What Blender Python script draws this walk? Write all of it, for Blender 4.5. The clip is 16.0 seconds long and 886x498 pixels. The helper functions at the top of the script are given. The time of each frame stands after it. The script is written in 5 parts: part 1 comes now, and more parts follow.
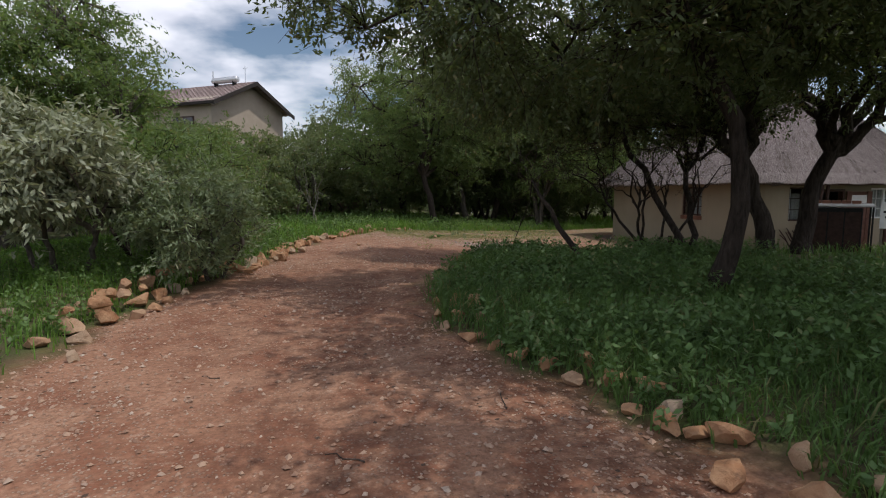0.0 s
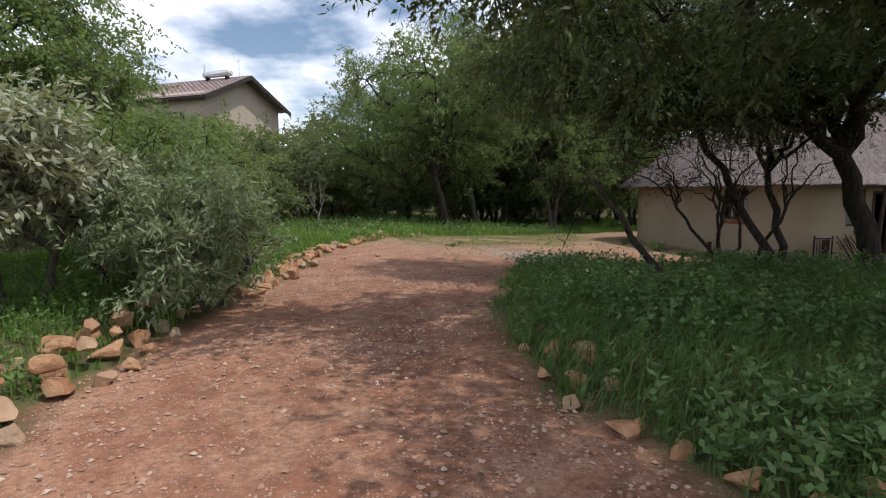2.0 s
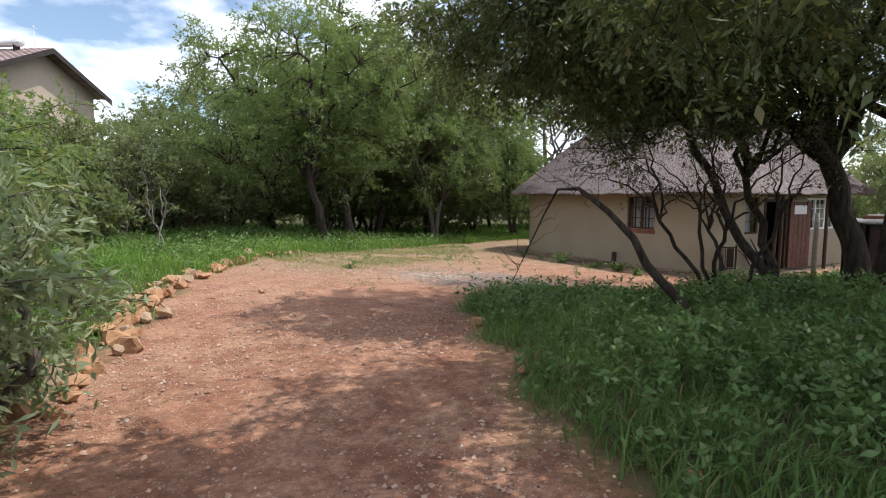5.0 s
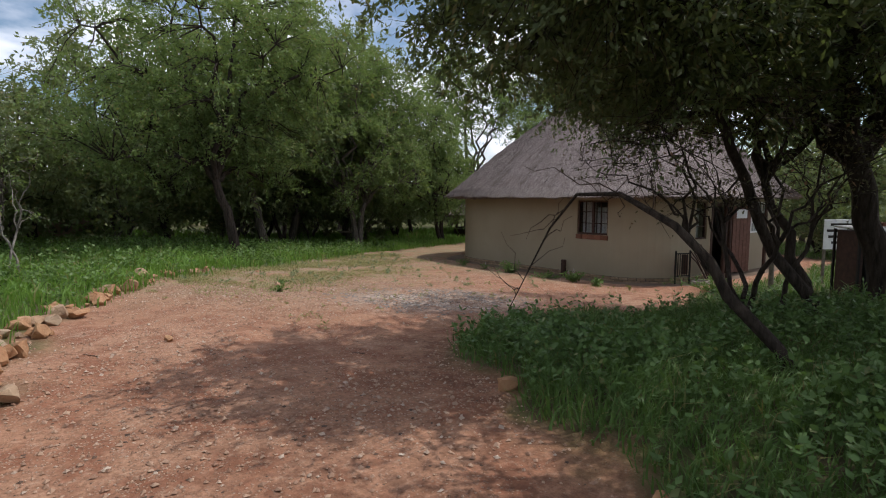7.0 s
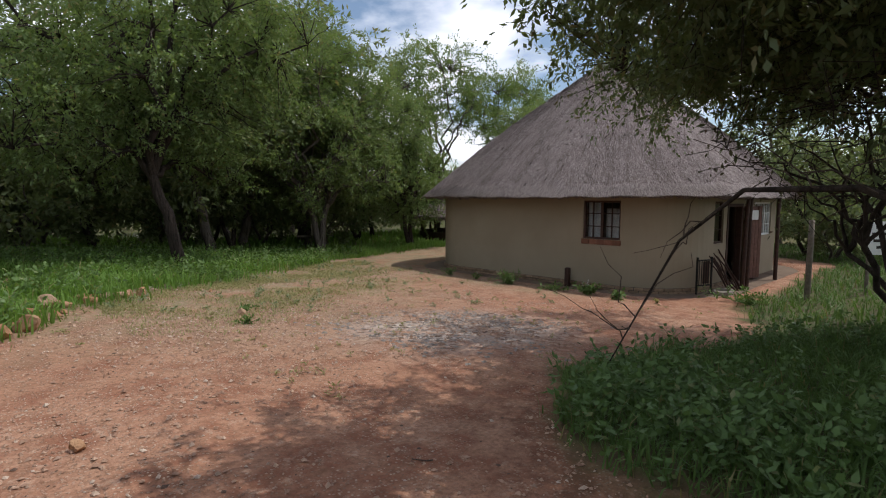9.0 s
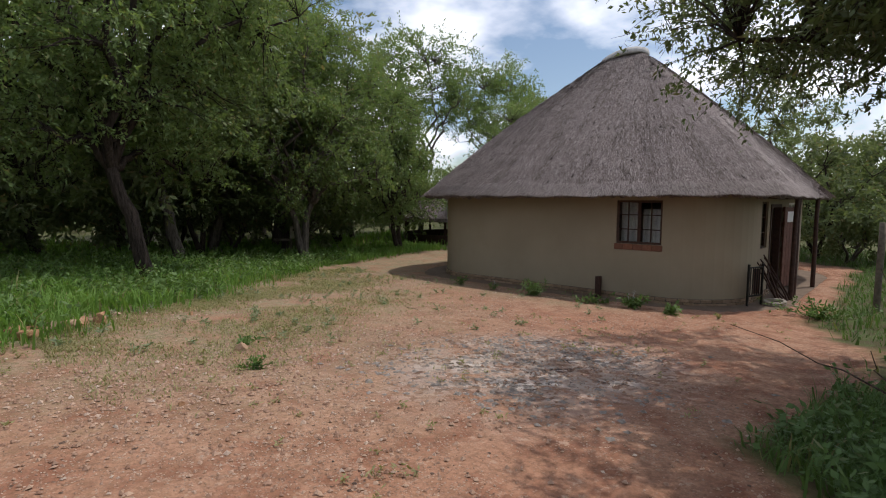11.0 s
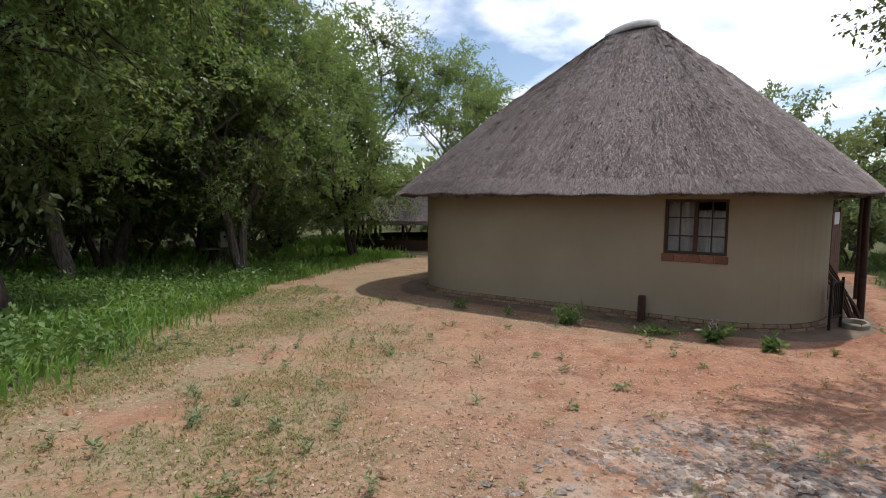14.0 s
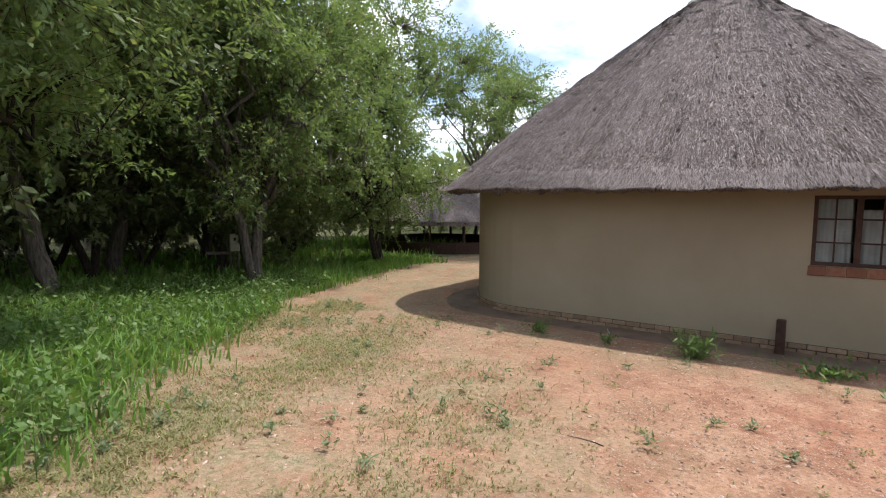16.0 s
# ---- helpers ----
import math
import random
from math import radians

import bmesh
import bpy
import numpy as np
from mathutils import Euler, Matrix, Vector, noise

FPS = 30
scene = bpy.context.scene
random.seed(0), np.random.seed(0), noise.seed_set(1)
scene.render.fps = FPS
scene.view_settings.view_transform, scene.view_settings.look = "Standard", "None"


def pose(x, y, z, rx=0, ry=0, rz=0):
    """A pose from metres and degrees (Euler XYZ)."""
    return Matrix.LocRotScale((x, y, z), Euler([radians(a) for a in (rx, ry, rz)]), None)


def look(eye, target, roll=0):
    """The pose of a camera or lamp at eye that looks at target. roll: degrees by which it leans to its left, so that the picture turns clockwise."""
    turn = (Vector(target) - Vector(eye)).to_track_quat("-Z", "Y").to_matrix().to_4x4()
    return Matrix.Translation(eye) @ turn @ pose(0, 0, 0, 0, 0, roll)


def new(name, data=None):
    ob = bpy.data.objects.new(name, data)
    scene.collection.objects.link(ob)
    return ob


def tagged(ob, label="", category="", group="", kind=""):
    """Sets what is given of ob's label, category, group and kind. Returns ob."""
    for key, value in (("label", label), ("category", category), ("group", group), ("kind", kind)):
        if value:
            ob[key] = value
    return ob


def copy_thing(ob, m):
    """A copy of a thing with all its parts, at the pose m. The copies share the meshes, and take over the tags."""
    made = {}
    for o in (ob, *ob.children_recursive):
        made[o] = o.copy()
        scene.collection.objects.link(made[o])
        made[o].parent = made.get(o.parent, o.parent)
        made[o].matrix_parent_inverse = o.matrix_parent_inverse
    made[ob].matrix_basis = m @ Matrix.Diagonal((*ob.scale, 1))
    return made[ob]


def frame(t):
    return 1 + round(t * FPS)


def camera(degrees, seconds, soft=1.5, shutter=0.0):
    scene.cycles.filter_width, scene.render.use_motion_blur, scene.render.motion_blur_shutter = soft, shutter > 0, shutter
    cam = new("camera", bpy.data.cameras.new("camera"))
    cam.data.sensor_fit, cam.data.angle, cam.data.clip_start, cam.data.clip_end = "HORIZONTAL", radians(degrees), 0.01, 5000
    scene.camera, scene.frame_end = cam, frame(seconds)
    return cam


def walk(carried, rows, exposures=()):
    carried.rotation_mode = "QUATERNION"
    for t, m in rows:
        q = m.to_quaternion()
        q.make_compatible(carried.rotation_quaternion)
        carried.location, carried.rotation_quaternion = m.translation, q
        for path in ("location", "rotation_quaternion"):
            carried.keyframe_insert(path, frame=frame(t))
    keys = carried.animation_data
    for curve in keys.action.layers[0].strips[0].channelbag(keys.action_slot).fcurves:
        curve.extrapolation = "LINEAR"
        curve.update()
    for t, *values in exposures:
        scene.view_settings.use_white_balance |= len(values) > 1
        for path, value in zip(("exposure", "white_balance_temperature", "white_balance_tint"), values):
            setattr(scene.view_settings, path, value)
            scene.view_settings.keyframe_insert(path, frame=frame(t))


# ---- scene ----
cam = camera(79.7, 16.0, soft=1.1)
METRES, EYE, TILT, LEAN, TURN = 18.1, 1.5, 0.0, 0.0, -11.0
ROWS = [
    (0.0, 0.0, 0.0, 0.0, -0.01, -6.27, 0.13),
    (0.5, -0.0127, 0.0259, 0.001, -0.0, -6.27, 0.07),
    (1.0, -0.0231, 0.0525, 0.0019, 0.05, -6.31, 0.1),
    (1.5, -0.0364, 0.0759, 0.0028, -0.07, -6.28, 0.11),
    (2.0, -0.0486, 0.1006, 0.0027, -0.93, -6.24, 0.11),
    (2.5, -0.0599, 0.1277, 0.003, -2.34, -6.16, 0.12),
    (3.0, -0.0707, 0.1533, 0.0031, -5.07, -5.99, 0.0),
    (3.5, -0.081, 0.1814, 0.0037, -7.32, -5.91, -0.06),
    (4.0, -0.0895, 0.2086, 0.0044, -10.73, -5.8, -0.18),
    (4.5, -0.0947, 0.2386, 0.0049, -14.0, -5.72, -0.13),
    (7.0, -0.1134, 0.3889, 0.0086, -27.14, -5.47, -0.12),
    (7.5, -0.1135, 0.4224, 0.0082, -29.43, -5.36, -0.15),
    (8.0, -0.112, 0.4579, 0.0078, -30.98, -5.37, -0.15),
    (8.5, -0.1098, 0.4929, 0.0078, -32.31, -5.37, -0.11),
    (9.0, -0.1076, 0.5275, 0.0073, -32.9, -5.38, -0.1),
    (9.5, -0.1069, 0.5612, 0.0064, -33.32, -5.38, -0.14),
    (12.0, -0.0957, 0.7081, 0.0048, -39.92, -5.23, -0.21),
    (12.5, -0.0875, 0.7399, 0.0054, -41.41, -5.24, -0.18),
    (13.0, -0.0791, 0.7711, 0.0049, -42.92, -5.26, -0.24),
    (13.5, -0.0679, 0.8032, 0.0042, -44.45, -5.23, -0.17),
    (14.0, -0.0568, 0.8353, 0.0038, -44.63, -5.25, -0.18),
    (14.5, -0.0434, 0.8662, 0.0034, -44.64, -5.28, -0.22),
    (15.0, -0.0326, 0.8994, 0.0022, -44.56, -5.32, -0.26),
    (15.5, -0.0236, 0.9323, 0.0006, -44.49, -5.28, -0.26),
    (16.0, -0.0173, 0.9662, 0.0003, -44.53, -5.27, -0.34),
]
EXPOSURES = [(0.0, -0.72), (1.0, -0.55), (2.0, -0.2), (3.5, 0.22), (4.5, 0.45), (5.5, 0.15), (7.0, -0.3), (9.5, -0.38), (12.0, -0.4), (13.0, -0.25), (14.5, 0.05), (16.0, 0.44)]
walk(cam, [(t, pose(0, 0, EYE, TILT, LEAN, TURN) @ pose(METRES * x, METRES * y, METRES * z, 90 + pitch, roll, yaw)) for t, x, y, z, yaw, pitch, roll in ROWS], EXPOSURES)

# ---- world and sun ----
SUN_DIR = Vector((0.40, -0.17, 0.90)).normalized()
SUN_STRENGTH, SKY_STRENGTH = 3.6, 0.15
world = bpy.data.worlds.new("sky")
scene.world = world
world.use_nodes = True
wn, wl = world.node_tree.nodes, world.node_tree.links
wn.clear()
sky = wn.new("ShaderNodeTexSky")
sky.sky_type, sky.sun_disc = "NISHITA", False
sky.sun_elevation = math.asin(SUN_DIR.z)
sky.sun_rotation = math.atan2(SUN_DIR.x, SUN_DIR.y)
wcoord = wn.new("ShaderNodeTexCoord")
wsep = wn.new("ShaderNodeSeparateXYZ")
wl.new(wcoord.outputs["Generated"], wsep.inputs[0])
# clouds lie on a flat layer: the direction is divided by its height
wz = wn.new("ShaderNodeMath")
wz.operation, wz.inputs[1].default_value = "MAXIMUM", 0.0
wl.new(wsep.outputs[2], wz.inputs[0])
wz2 = wn.new("ShaderNodeMath")
wz2.operation, wz2.inputs[1].default_value = "ADD", 0.22
wl.new(wz.outputs[0], wz2.inputs[0])
wdiv = wn.new("ShaderNodeVectorMath")
wdiv.operation = "DIVIDE"
wl.new(wcoord.outputs["Generated"], wdiv.inputs[0])
wl.new(wz2.outputs[0], wdiv.inputs[1])
wnoise = wn.new("ShaderNodeTexNoise")
wnoise.inputs["Scale"].default_value, wnoise.inputs["Detail"].default_value = 1.5, 7
wnoise.inputs["Roughness"].default_value = 0.52
wl.new(wdiv.outputs[0], wnoise.inputs["Vector"])
wramp = wn.new("ShaderNodeValToRGB")
wramp.color_ramp.elements[0].position, wramp.color_ramp.elements[1].position = 0.40, 0.56
wl.new(wnoise.outputs["Fac"], wramp.inputs[0])
wnoise2 = wn.new("ShaderNodeTexNoise")
wnoise2.inputs["Scale"].default_value, wnoise2.inputs["Detail"].default_value = 3.1, 4
wl.new(wdiv.outputs[0], wnoise2.inputs["Vector"])
wcloud = wn.new("ShaderNodeValToRGB")
wcloud.color_ramp.elements[0].position, wcloud.color_ramp.elements[1].position = 0.35, 0.65
wcloud.color_ramp.elements[0].color, wcloud.color_ramp.elements[1].color = (8.5, 8.8, 10.2, 1), (12.2, 12.4, 13.6, 1)
wl.new(wnoise2.outputs["Fac"], wcloud.inputs[0])
wmix = wn.new("ShaderNodeMix")
wmix.data_type = "RGBA"
wl.new(wramp.outputs[0], wmix.inputs[0])
wl.new(sky.outputs[0], wmix.inputs[6])
wl.new(wcloud.outputs[0], wmix.inputs[7])
wbg = wn.new("ShaderNodeBackground")
wbg.inputs["Strength"].default_value = SKY_STRENGTH
wl.new(wmix.outputs[2], wbg.inputs["Color"])
wout = wn.new("ShaderNodeOutputWorld")
wl.new(wbg.outputs[0], wout.inputs["Surface"])
sun_data = bpy.data.lights.new("sun", "SUN")
sun_data.energy, sun_data.angle, sun_data.color = SUN_STRENGTH, radians(0.6), (1.0, 0.955, 0.90)
sun = new("sun", sun_data)
sun.matrix_world = look(SUN_DIR * 60, (0, 0, 0))


# ---- materials ----
class Nodes:
    """A material under construction."""

    def __init__(self, name, rough=0.9, spec=0.3):
        self.m = bpy.data.materials.new(name)
        self.m.use_nodes = True
        self.t = self.m.node_tree
        self.b = self.t.nodes["Principled BSDF"]
        self.b.inputs["Roughness"].default_value = rough
        self.b.inputs["Specular IOR Level"].default_value = spec
        self.geo = self.t.nodes.new("ShaderNodeNewGeometry")

    def put(self, socket, value):
        if isinstance(value, bpy.types.NodeSocket):
            self.t.links.new(value, socket)
        elif isinstance(value, tuple) and len(value) == 3 and socket.type == "RGBA":
            socket.default_value = (*value, 1)
        else:
            socket.default_value = value

    def noise(self, scale, detail=4, rough=0.55, vector=None, stretch=None):
        n = self.t.nodes.new("ShaderNodeTexNoise")
        n.inputs["Scale"].default_value, n.inputs["Detail"].default_value, n.inputs["Roughness"].default_value = scale, detail, rough
        self.put(n.inputs["Vector"], self.stretch(vector or self.geo.outputs["Position"], stretch))
        return n.outputs["Fac"]

    def cells(self, scale, what="Distance", feature="F1", vector=None, stretch=None):
        n = self.t.nodes.new("ShaderNodeTexVoronoi")
        n.feature = feature
        n.inputs["Scale"].default_value = scale
        self.put(n.inputs["Vector"], self.stretch(vector or self.geo.outputs["Position"], stretch))
        return n.outputs[what]

    def stretch(self, vector, by):
        if by is None:
            return vector
        n = self.t.nodes.new("ShaderNodeVectorMath")
        n.operation = "MULTIPLY"
        self.put(n.inputs[0], vector)
        n.inputs[1].default_value = by
        return n.outputs[0]

    def ramp(self, value, low, high, a=0.0, b=1.0):
        n = self.t.nodes.new("ShaderNodeMapRange")
        n.clamp = True
        self.put(n.inputs[0], value)
        for i, v in zip((1, 2, 3, 4), (low, high, a, b)):
            n.inputs[i].default_value = v
        return n.outputs[0]

    def mix(self, fac, a, b, blend="MIX"):
        n = self.t.nodes.new("ShaderNodeMix")
        n.data_type, n.blend_type = "RGBA", blend
        self.put(n.inputs[0], fac), self.put(n.inputs[6], a), self.put(n.inputs[7], b)
        return n.outputs[2]

    def math(self, op, a, b=0.0):
        n = self.t.nodes.new("ShaderNodeMath")
        n.operation = op
        self.put(n.inputs[0], a), self.put(n.inputs[1], b)
        return n.outputs[0]

    def attr(self, name):
        n = self.t.nodes.new("ShaderNodeAttribute")
        n.attribute_name = name
        return n.outputs["Fac"]

    def uv(self):
        n = self.t.nodes.new("ShaderNodeUVMap")
        n.uv_map = "along"
        return n.outputs[0]

    def random(self):
        return self.t.nodes.new("ShaderNodeObjectInfo").outputs["Random"]

    def colour(self, value):
        self.put(self.b.inputs["Base Color"], value)
        return self

    def bump(self, height, strength=0.4, distance=0.02):
        n = self.t.nodes.new("ShaderNodeBump")
        n.inputs["Strength"].default_value, n.inputs["Distance"].default_value = strength, distance
        self.put(n.inputs["Height"], height)
        self.t.links.new(n.outputs[0], self.b.inputs["Normal"])
        return self


def leaf_material(name, dark, light, odd, through_light=0.35, rough=0.55):
    n = Nodes(name, rough, 0.35)
    rnd = n.geo.outputs["Random Per Island"]
    tone = n.mix(n.noise(0.9, 3), dark, light)
    tone = n.mix(n.ramp(rnd, 0.0, 1.0, 0.0, 0.6), tone, light)
    tone = n.mix(n.ramp(rnd, 0.93, 0.97), tone, odd)
    n.colour(tone)
    lit = n.t.nodes.new("ShaderNodeBsdfTranslucent")
    n.put(lit.inputs["Color"], n.mix(1.0, tone, (1.0, 1.0, 0.55), "MULTIPLY"))
    both = n.t.nodes.new("ShaderNodeMixShader")
    both.inputs[0].default_value = through_light
    out = n.t.nodes["Material Output"]
    n.t.links.new(n.b.outputs[0], both.inputs[1])
    n.t.links.new(lit.outputs[0], both.inputs[2])
    n.t.links.new(both.outputs[0], out.inputs["Surface"])
    return n.m


LEAF_ACACIA = leaf_material("acacia_leaf", (0.075, 0.102, 0.048), (0.135, 0.172, 0.078), (0.20, 0.18, 0.09), 0.45)
LEAF_GREEN = leaf_material("green_leaf", (0.122, 0.190, 0.076), (0.220, 0.300, 0.116), (0.27, 0.26, 0.12), 0.52)
LEAF_GREY = leaf_material("grey_leaf", (0.135, 0.185, 0.098), (0.265, 0.32, 0.185), (0.36, 0.36, 0.22), 0.4)
LEAF_PALE = leaf_material("pale_leaf", (0.24, 0.27, 0.18), (0.38, 0.40, 0.28), (0.45, 0.42, 0.28), 0.3)
LEAF_WOOD = leaf_material("woodland_leaf", (0.110, 0.150, 0.074), (0.200, 0.245, 0.118), (0.26, 0.23, 0.12), 0.52)
LEAF_DRY = leaf_material("sparse_leaf", (0.06, 0.06, 0.03), (0.11, 0.10, 0.05), (0.17, 0.10, 0.06), 0.3)
# darker copies of GRASS and WEED: shade under the trees put into colour
SHADEGRASS = leaf_material("shade_grass_blade", (0.072, 0.142, 0.040), (0.130, 0.220, 0.064), (0.24, 0.22, 0.10), 0.4, 0.6)
SHADEWEED = leaf_material("shade_weed_leaf", (0.075, 0.145, 0.046), (0.140, 0.230, 0.078), (0.20, 0.23, 0.10), 0.35, 0.5)
GRASS = leaf_material("grass_blade", (0.120, 0.235, 0.050), (0.205, 0.350, 0.080), (0.30, 0.29, 0.13), 0.5, 0.7)
WEED = leaf_material("weed_leaf", (0.080, 0.150, 0.040), (0.150, 0.240, 0.070), (0.24, 0.28, 0.12), 0.35, 0.5)
DRYGRASS = leaf_material("dry_grass_blade", (0.22, 0.225, 0.10), (0.34, 0.325, 0.16), (0.44, 0.38, 0.21), 0.4, 0.7)


def bark_material(name, dark, light, scale=18.0):
    n = Nodes(name, 0.95, 0.15)
    grain = n.noise(scale, 6, 0.65, stretch=(1, 1, 0.22))
    n.colour(n.mix(n.ramp(grain, 0.35, 0.7), dark, light))
    n.bump(n.math("ADD", grain, n.cells(scale * 0.9, stretch=(1, 1, 0.25))), 0.9, 0.03)
    return n.m


BARK_DARK = bark_material("dark_bark", (0.022, 0.017, 0.014), (0.075, 0.058, 0.047))
BARK_GREY = bark_material("grey_bark", (0.06, 0.05, 0.042), (0.17, 0.145, 0.12))
BARK_PALE = bark_material("pale_bark", (0.16, 0.14, 0.12), (0.34, 0.31, 0.27))
DEADWOOD = bark_material("dead_wood", (0.05, 0.035, 0.03), (0.15, 0.115, 0.09), 30)


def ground_material():
    n = Nodes("red_gravel_soil", 0.95, 0.15)
    big, mid, fine = n.noise(0.35, 4), n.noise(2.2, 6, 0.65), n.noise(26, 5, 0.7)
    sand = n.mix(n.ramp(big, 0.35, 0.65), (0.378, 0.188, 0.116), (0.44, 0.262, 0.174))
    sand = n.mix(n.ramp(mid, 0.45, 0.60), sand, (0.270, 0.116, 0.070))
    sand = n.mix(n.ramp(mid, 0.62, 0.80, 0.0, 0.7), sand, (0.52, 0.37, 0.275))
    sand = n.mix(n.ramp(fine, 0.42, 0.66, 0.0, 0.75), sand, (0.190, 0.095, 0.058))
    clod = n.noise(9, 6, 0.75)
    sand = n.mix(n.ramp(clod, 0.55, 0.68, 0.0, 0.6), sand, (0.205, 0.110, 0.066))
    sand = n.mix(n.ramp(clod, 0.44, 0.32, 0.0, 0.6), sand, (0.52, 0.37, 0.27))
    # gravel grains of two sizes
    grains = n.t.nodes.new("ShaderNodeTexVoronoi")
    grains.inputs["Scale"].default_value = 46
    n.put(grains.inputs["Vector"], n.geo.outputs["Position"])
    sepc = n.t.nodes.new("ShaderNodeSeparateColor")
    n.put(sepc.inputs[0], grains.outputs["Color"])
    stone = n.mix(sepc.outputs[0], (0.20, 0.12, 0.085), (0.56, 0.42, 0.32))
    pick = n.math("MULTIPLY", n.ramp(sepc.outputs[1], 0.42, 0.47), n.ramp(grains.outputs["Distance"], 0.42, 0.30))
    pick = n.math("MULTIPLY", pick, n.ramp(n.noise(1.1, 4), 0.38, 0.60, 0.15, 0.9))
    col = n.mix(pick, sand, stone)
    # darker red-brown on the drive: middle strip, broad band and right edge
    drive_dark = n.math("MULTIPLY", n.attr("drive_dark"), n.ramp(n.noise(7, 6, 0.72), 0.40, 0.60))
    col = n.mix(n.math("MULTIPLY", drive_dark, 0.7), col, (0.120, 0.056, 0.036))
    # grey ash and building rubble
    chips = n.cells(15, "Color")
    sepa = n.t.nodes.new("ShaderNodeSeparateColor")
    n.put(sepa.inputs[0], chips)
    ash = n.mix(n.ramp(sepa.outputs[0], 0.25, 0.75), (0.070, 0.052, 0.045), (0.52, 0.45, 0.40))
    ash = n.mix(n.ramp(n.noise(3.1, 5), 0.46, 0.60), ash, (0.43, 0.345, 0.285))
    col = n.mix(n.math("MULTIPLY", n.attr("ash"), n.ramp(n.noise(1.7, 5, 0.7), 0.36, 0.56)), col, ash)
    # soil and thin turf where plants grow
    turf = n.mix(n.ramp(n.noise(3.5, 5), 0.4, 0.65), (0.085, 0.072, 0.038), (0.080, 0.105, 0.034))
    col = n.mix(n.attr("veg"), col, turf)
    thin = n.mix(n.ramp(n.noise(17, 6, 0.8), 0.42, 0.58), (0.33, 0.25, 0.172), (0.165, 0.165, 0.085))
    col = n.mix(n.math("MULTIPLY", n.attr("thin"), n.ramp(n.noise(1.6, 6, 0.7), 0.30, 0.60, 0.0, 0.95)), col, thin)
    n.colour(col)
    h = n.math("ADD", n.math("MULTIPLY", fine, 0.6), n.math("MULTIPLY", pick, 0.7))
    h = n.math("ADD", h, n.math("MULTIPLY", mid, 1.2))
    n.bump(h, 0.7, 0.03)
    return n.m


def plain_material(name, a, b, scale=6.0, rough=0.85, spec=0.3, metal=0.0, bump=0.15, vary=0.0):
    n = Nodes(name, rough, spec)
    col = n.mix(n.ramp(n.noise(scale, 5, 0.6), 0.3, 0.7), a, b)
    if vary:
        col = n.mix(n.math("MULTIPLY", n.random(), vary), col, tuple(0.5 * v for v in a))
    n.colour(col)
    n.b.inputs["Metallic"].default_value = metal
    n.bump(n.noise(scale * 9, 4, 0.7), bump, 0.01)
    return n.m


def plaster_material():
    n = Nodes("beige_plaster", 0.9, 0.2)
    col = n.mix(n.ramp(n.noise(0.8, 4), 0.35, 0.65), (0.285, 0.240, 0.170), (0.322, 0.275, 0.198))
    col = n.mix(n.ramp(n.noise(2.4, 6, 0.7, stretch=(1, 1, 0.25)), 0.52, 0.80, 0.0, 0.35), col, (0.26, 0.215, 0.15))
    n.colour(col)
    n.bump(n.math("ADD", n.noise(70, 4, 0.7), n.noise(3, 3)), 0.25, 0.008)
    return n.m


def thatch_material():
    n = Nodes("weathered_thatch", 0.95, 0.1)
    v = n.uv()
    straw = n.noise(1.0, 5, 0.7, vector=v, stretch=(55, 7, 1))
    tuft = n.noise(1.0, 4, 0.65, vector=v, stretch=(9, 3.2, 1))
    moss = n.noise(1.0, 3, 0.5, vector=v, stretch=(1.1, 0.8, 1))
    fleck = n.noise(1.0, 3, 0.75, vector=v, stretch=(30, 19, 1))
    pit = n.cells(1.0, vector=v, stretch=(3.2, 2.3, 1))
    butt = n.noise(1.0, 4, 0.75, vector=v, stretch=(30, 20, 1))
    streak = n.noise(1.0, 3, 0.6, vector=v, stretch=(3.4, 0.35, 1))
    col = n.mix(n.ramp(straw, 0.3, 0.72), (0.128, 0.098, 0.090), (0.365, 0.305, 0.292))
    col = n.mix(n.ramp(butt, 0.52, 0.63, 0.0, 0.85), col, (0.54, 0.475, 0.460))
    col = n.mix(n.ramp(butt, 0.45, 0.36, 0.0, 0.75), col, (0.095, 0.072, 0.066))
    col = n.mix(n.ramp(fleck, 0.56, 0.70, 0.0, 0.6), col, (0.44, 0.385, 0.355))
    col = n.mix(n.ramp(tuft, 0.56, 0.70, 0.0, 0.45), col, (0.090, 0.068, 0.062))
    col = n.mix(n.ramp(streak, 0.52, 0.64, 0.0, 0.5), col, (0.11, 0.083, 0.072))
    col = n.mix(n.ramp(streak, 0.46, 0.34, 0.0, 0.25), col, (0.42, 0.365, 0.34))
    col = n.mix(n.ramp(moss, 0.5, 0.72, 0.0, 0.45), col, (0.125, 0.102, 0.088))
    speck = n.noise(1.0, 2, 0.8, vector=v, stretch=(75, 48, 1))
    col = n.mix(n.ramp(speck, 0.54, 0.62, 0.0, 0.45), col, (0.060, 0.045, 0.041))
    col = n.mix(n.ramp(pit, 0.20, 0.08, 0.0, 0.8), col, (0.045, 0.034, 0.031))
    n.colour(col)
    n.bump(n.math("ADD", n.math("ADD", straw, n.math("MULTIPLY", butt, 1.6)), n.math("MULTIPLY", tuft, 1.5)), 1.0, 0.06)
    return n.m


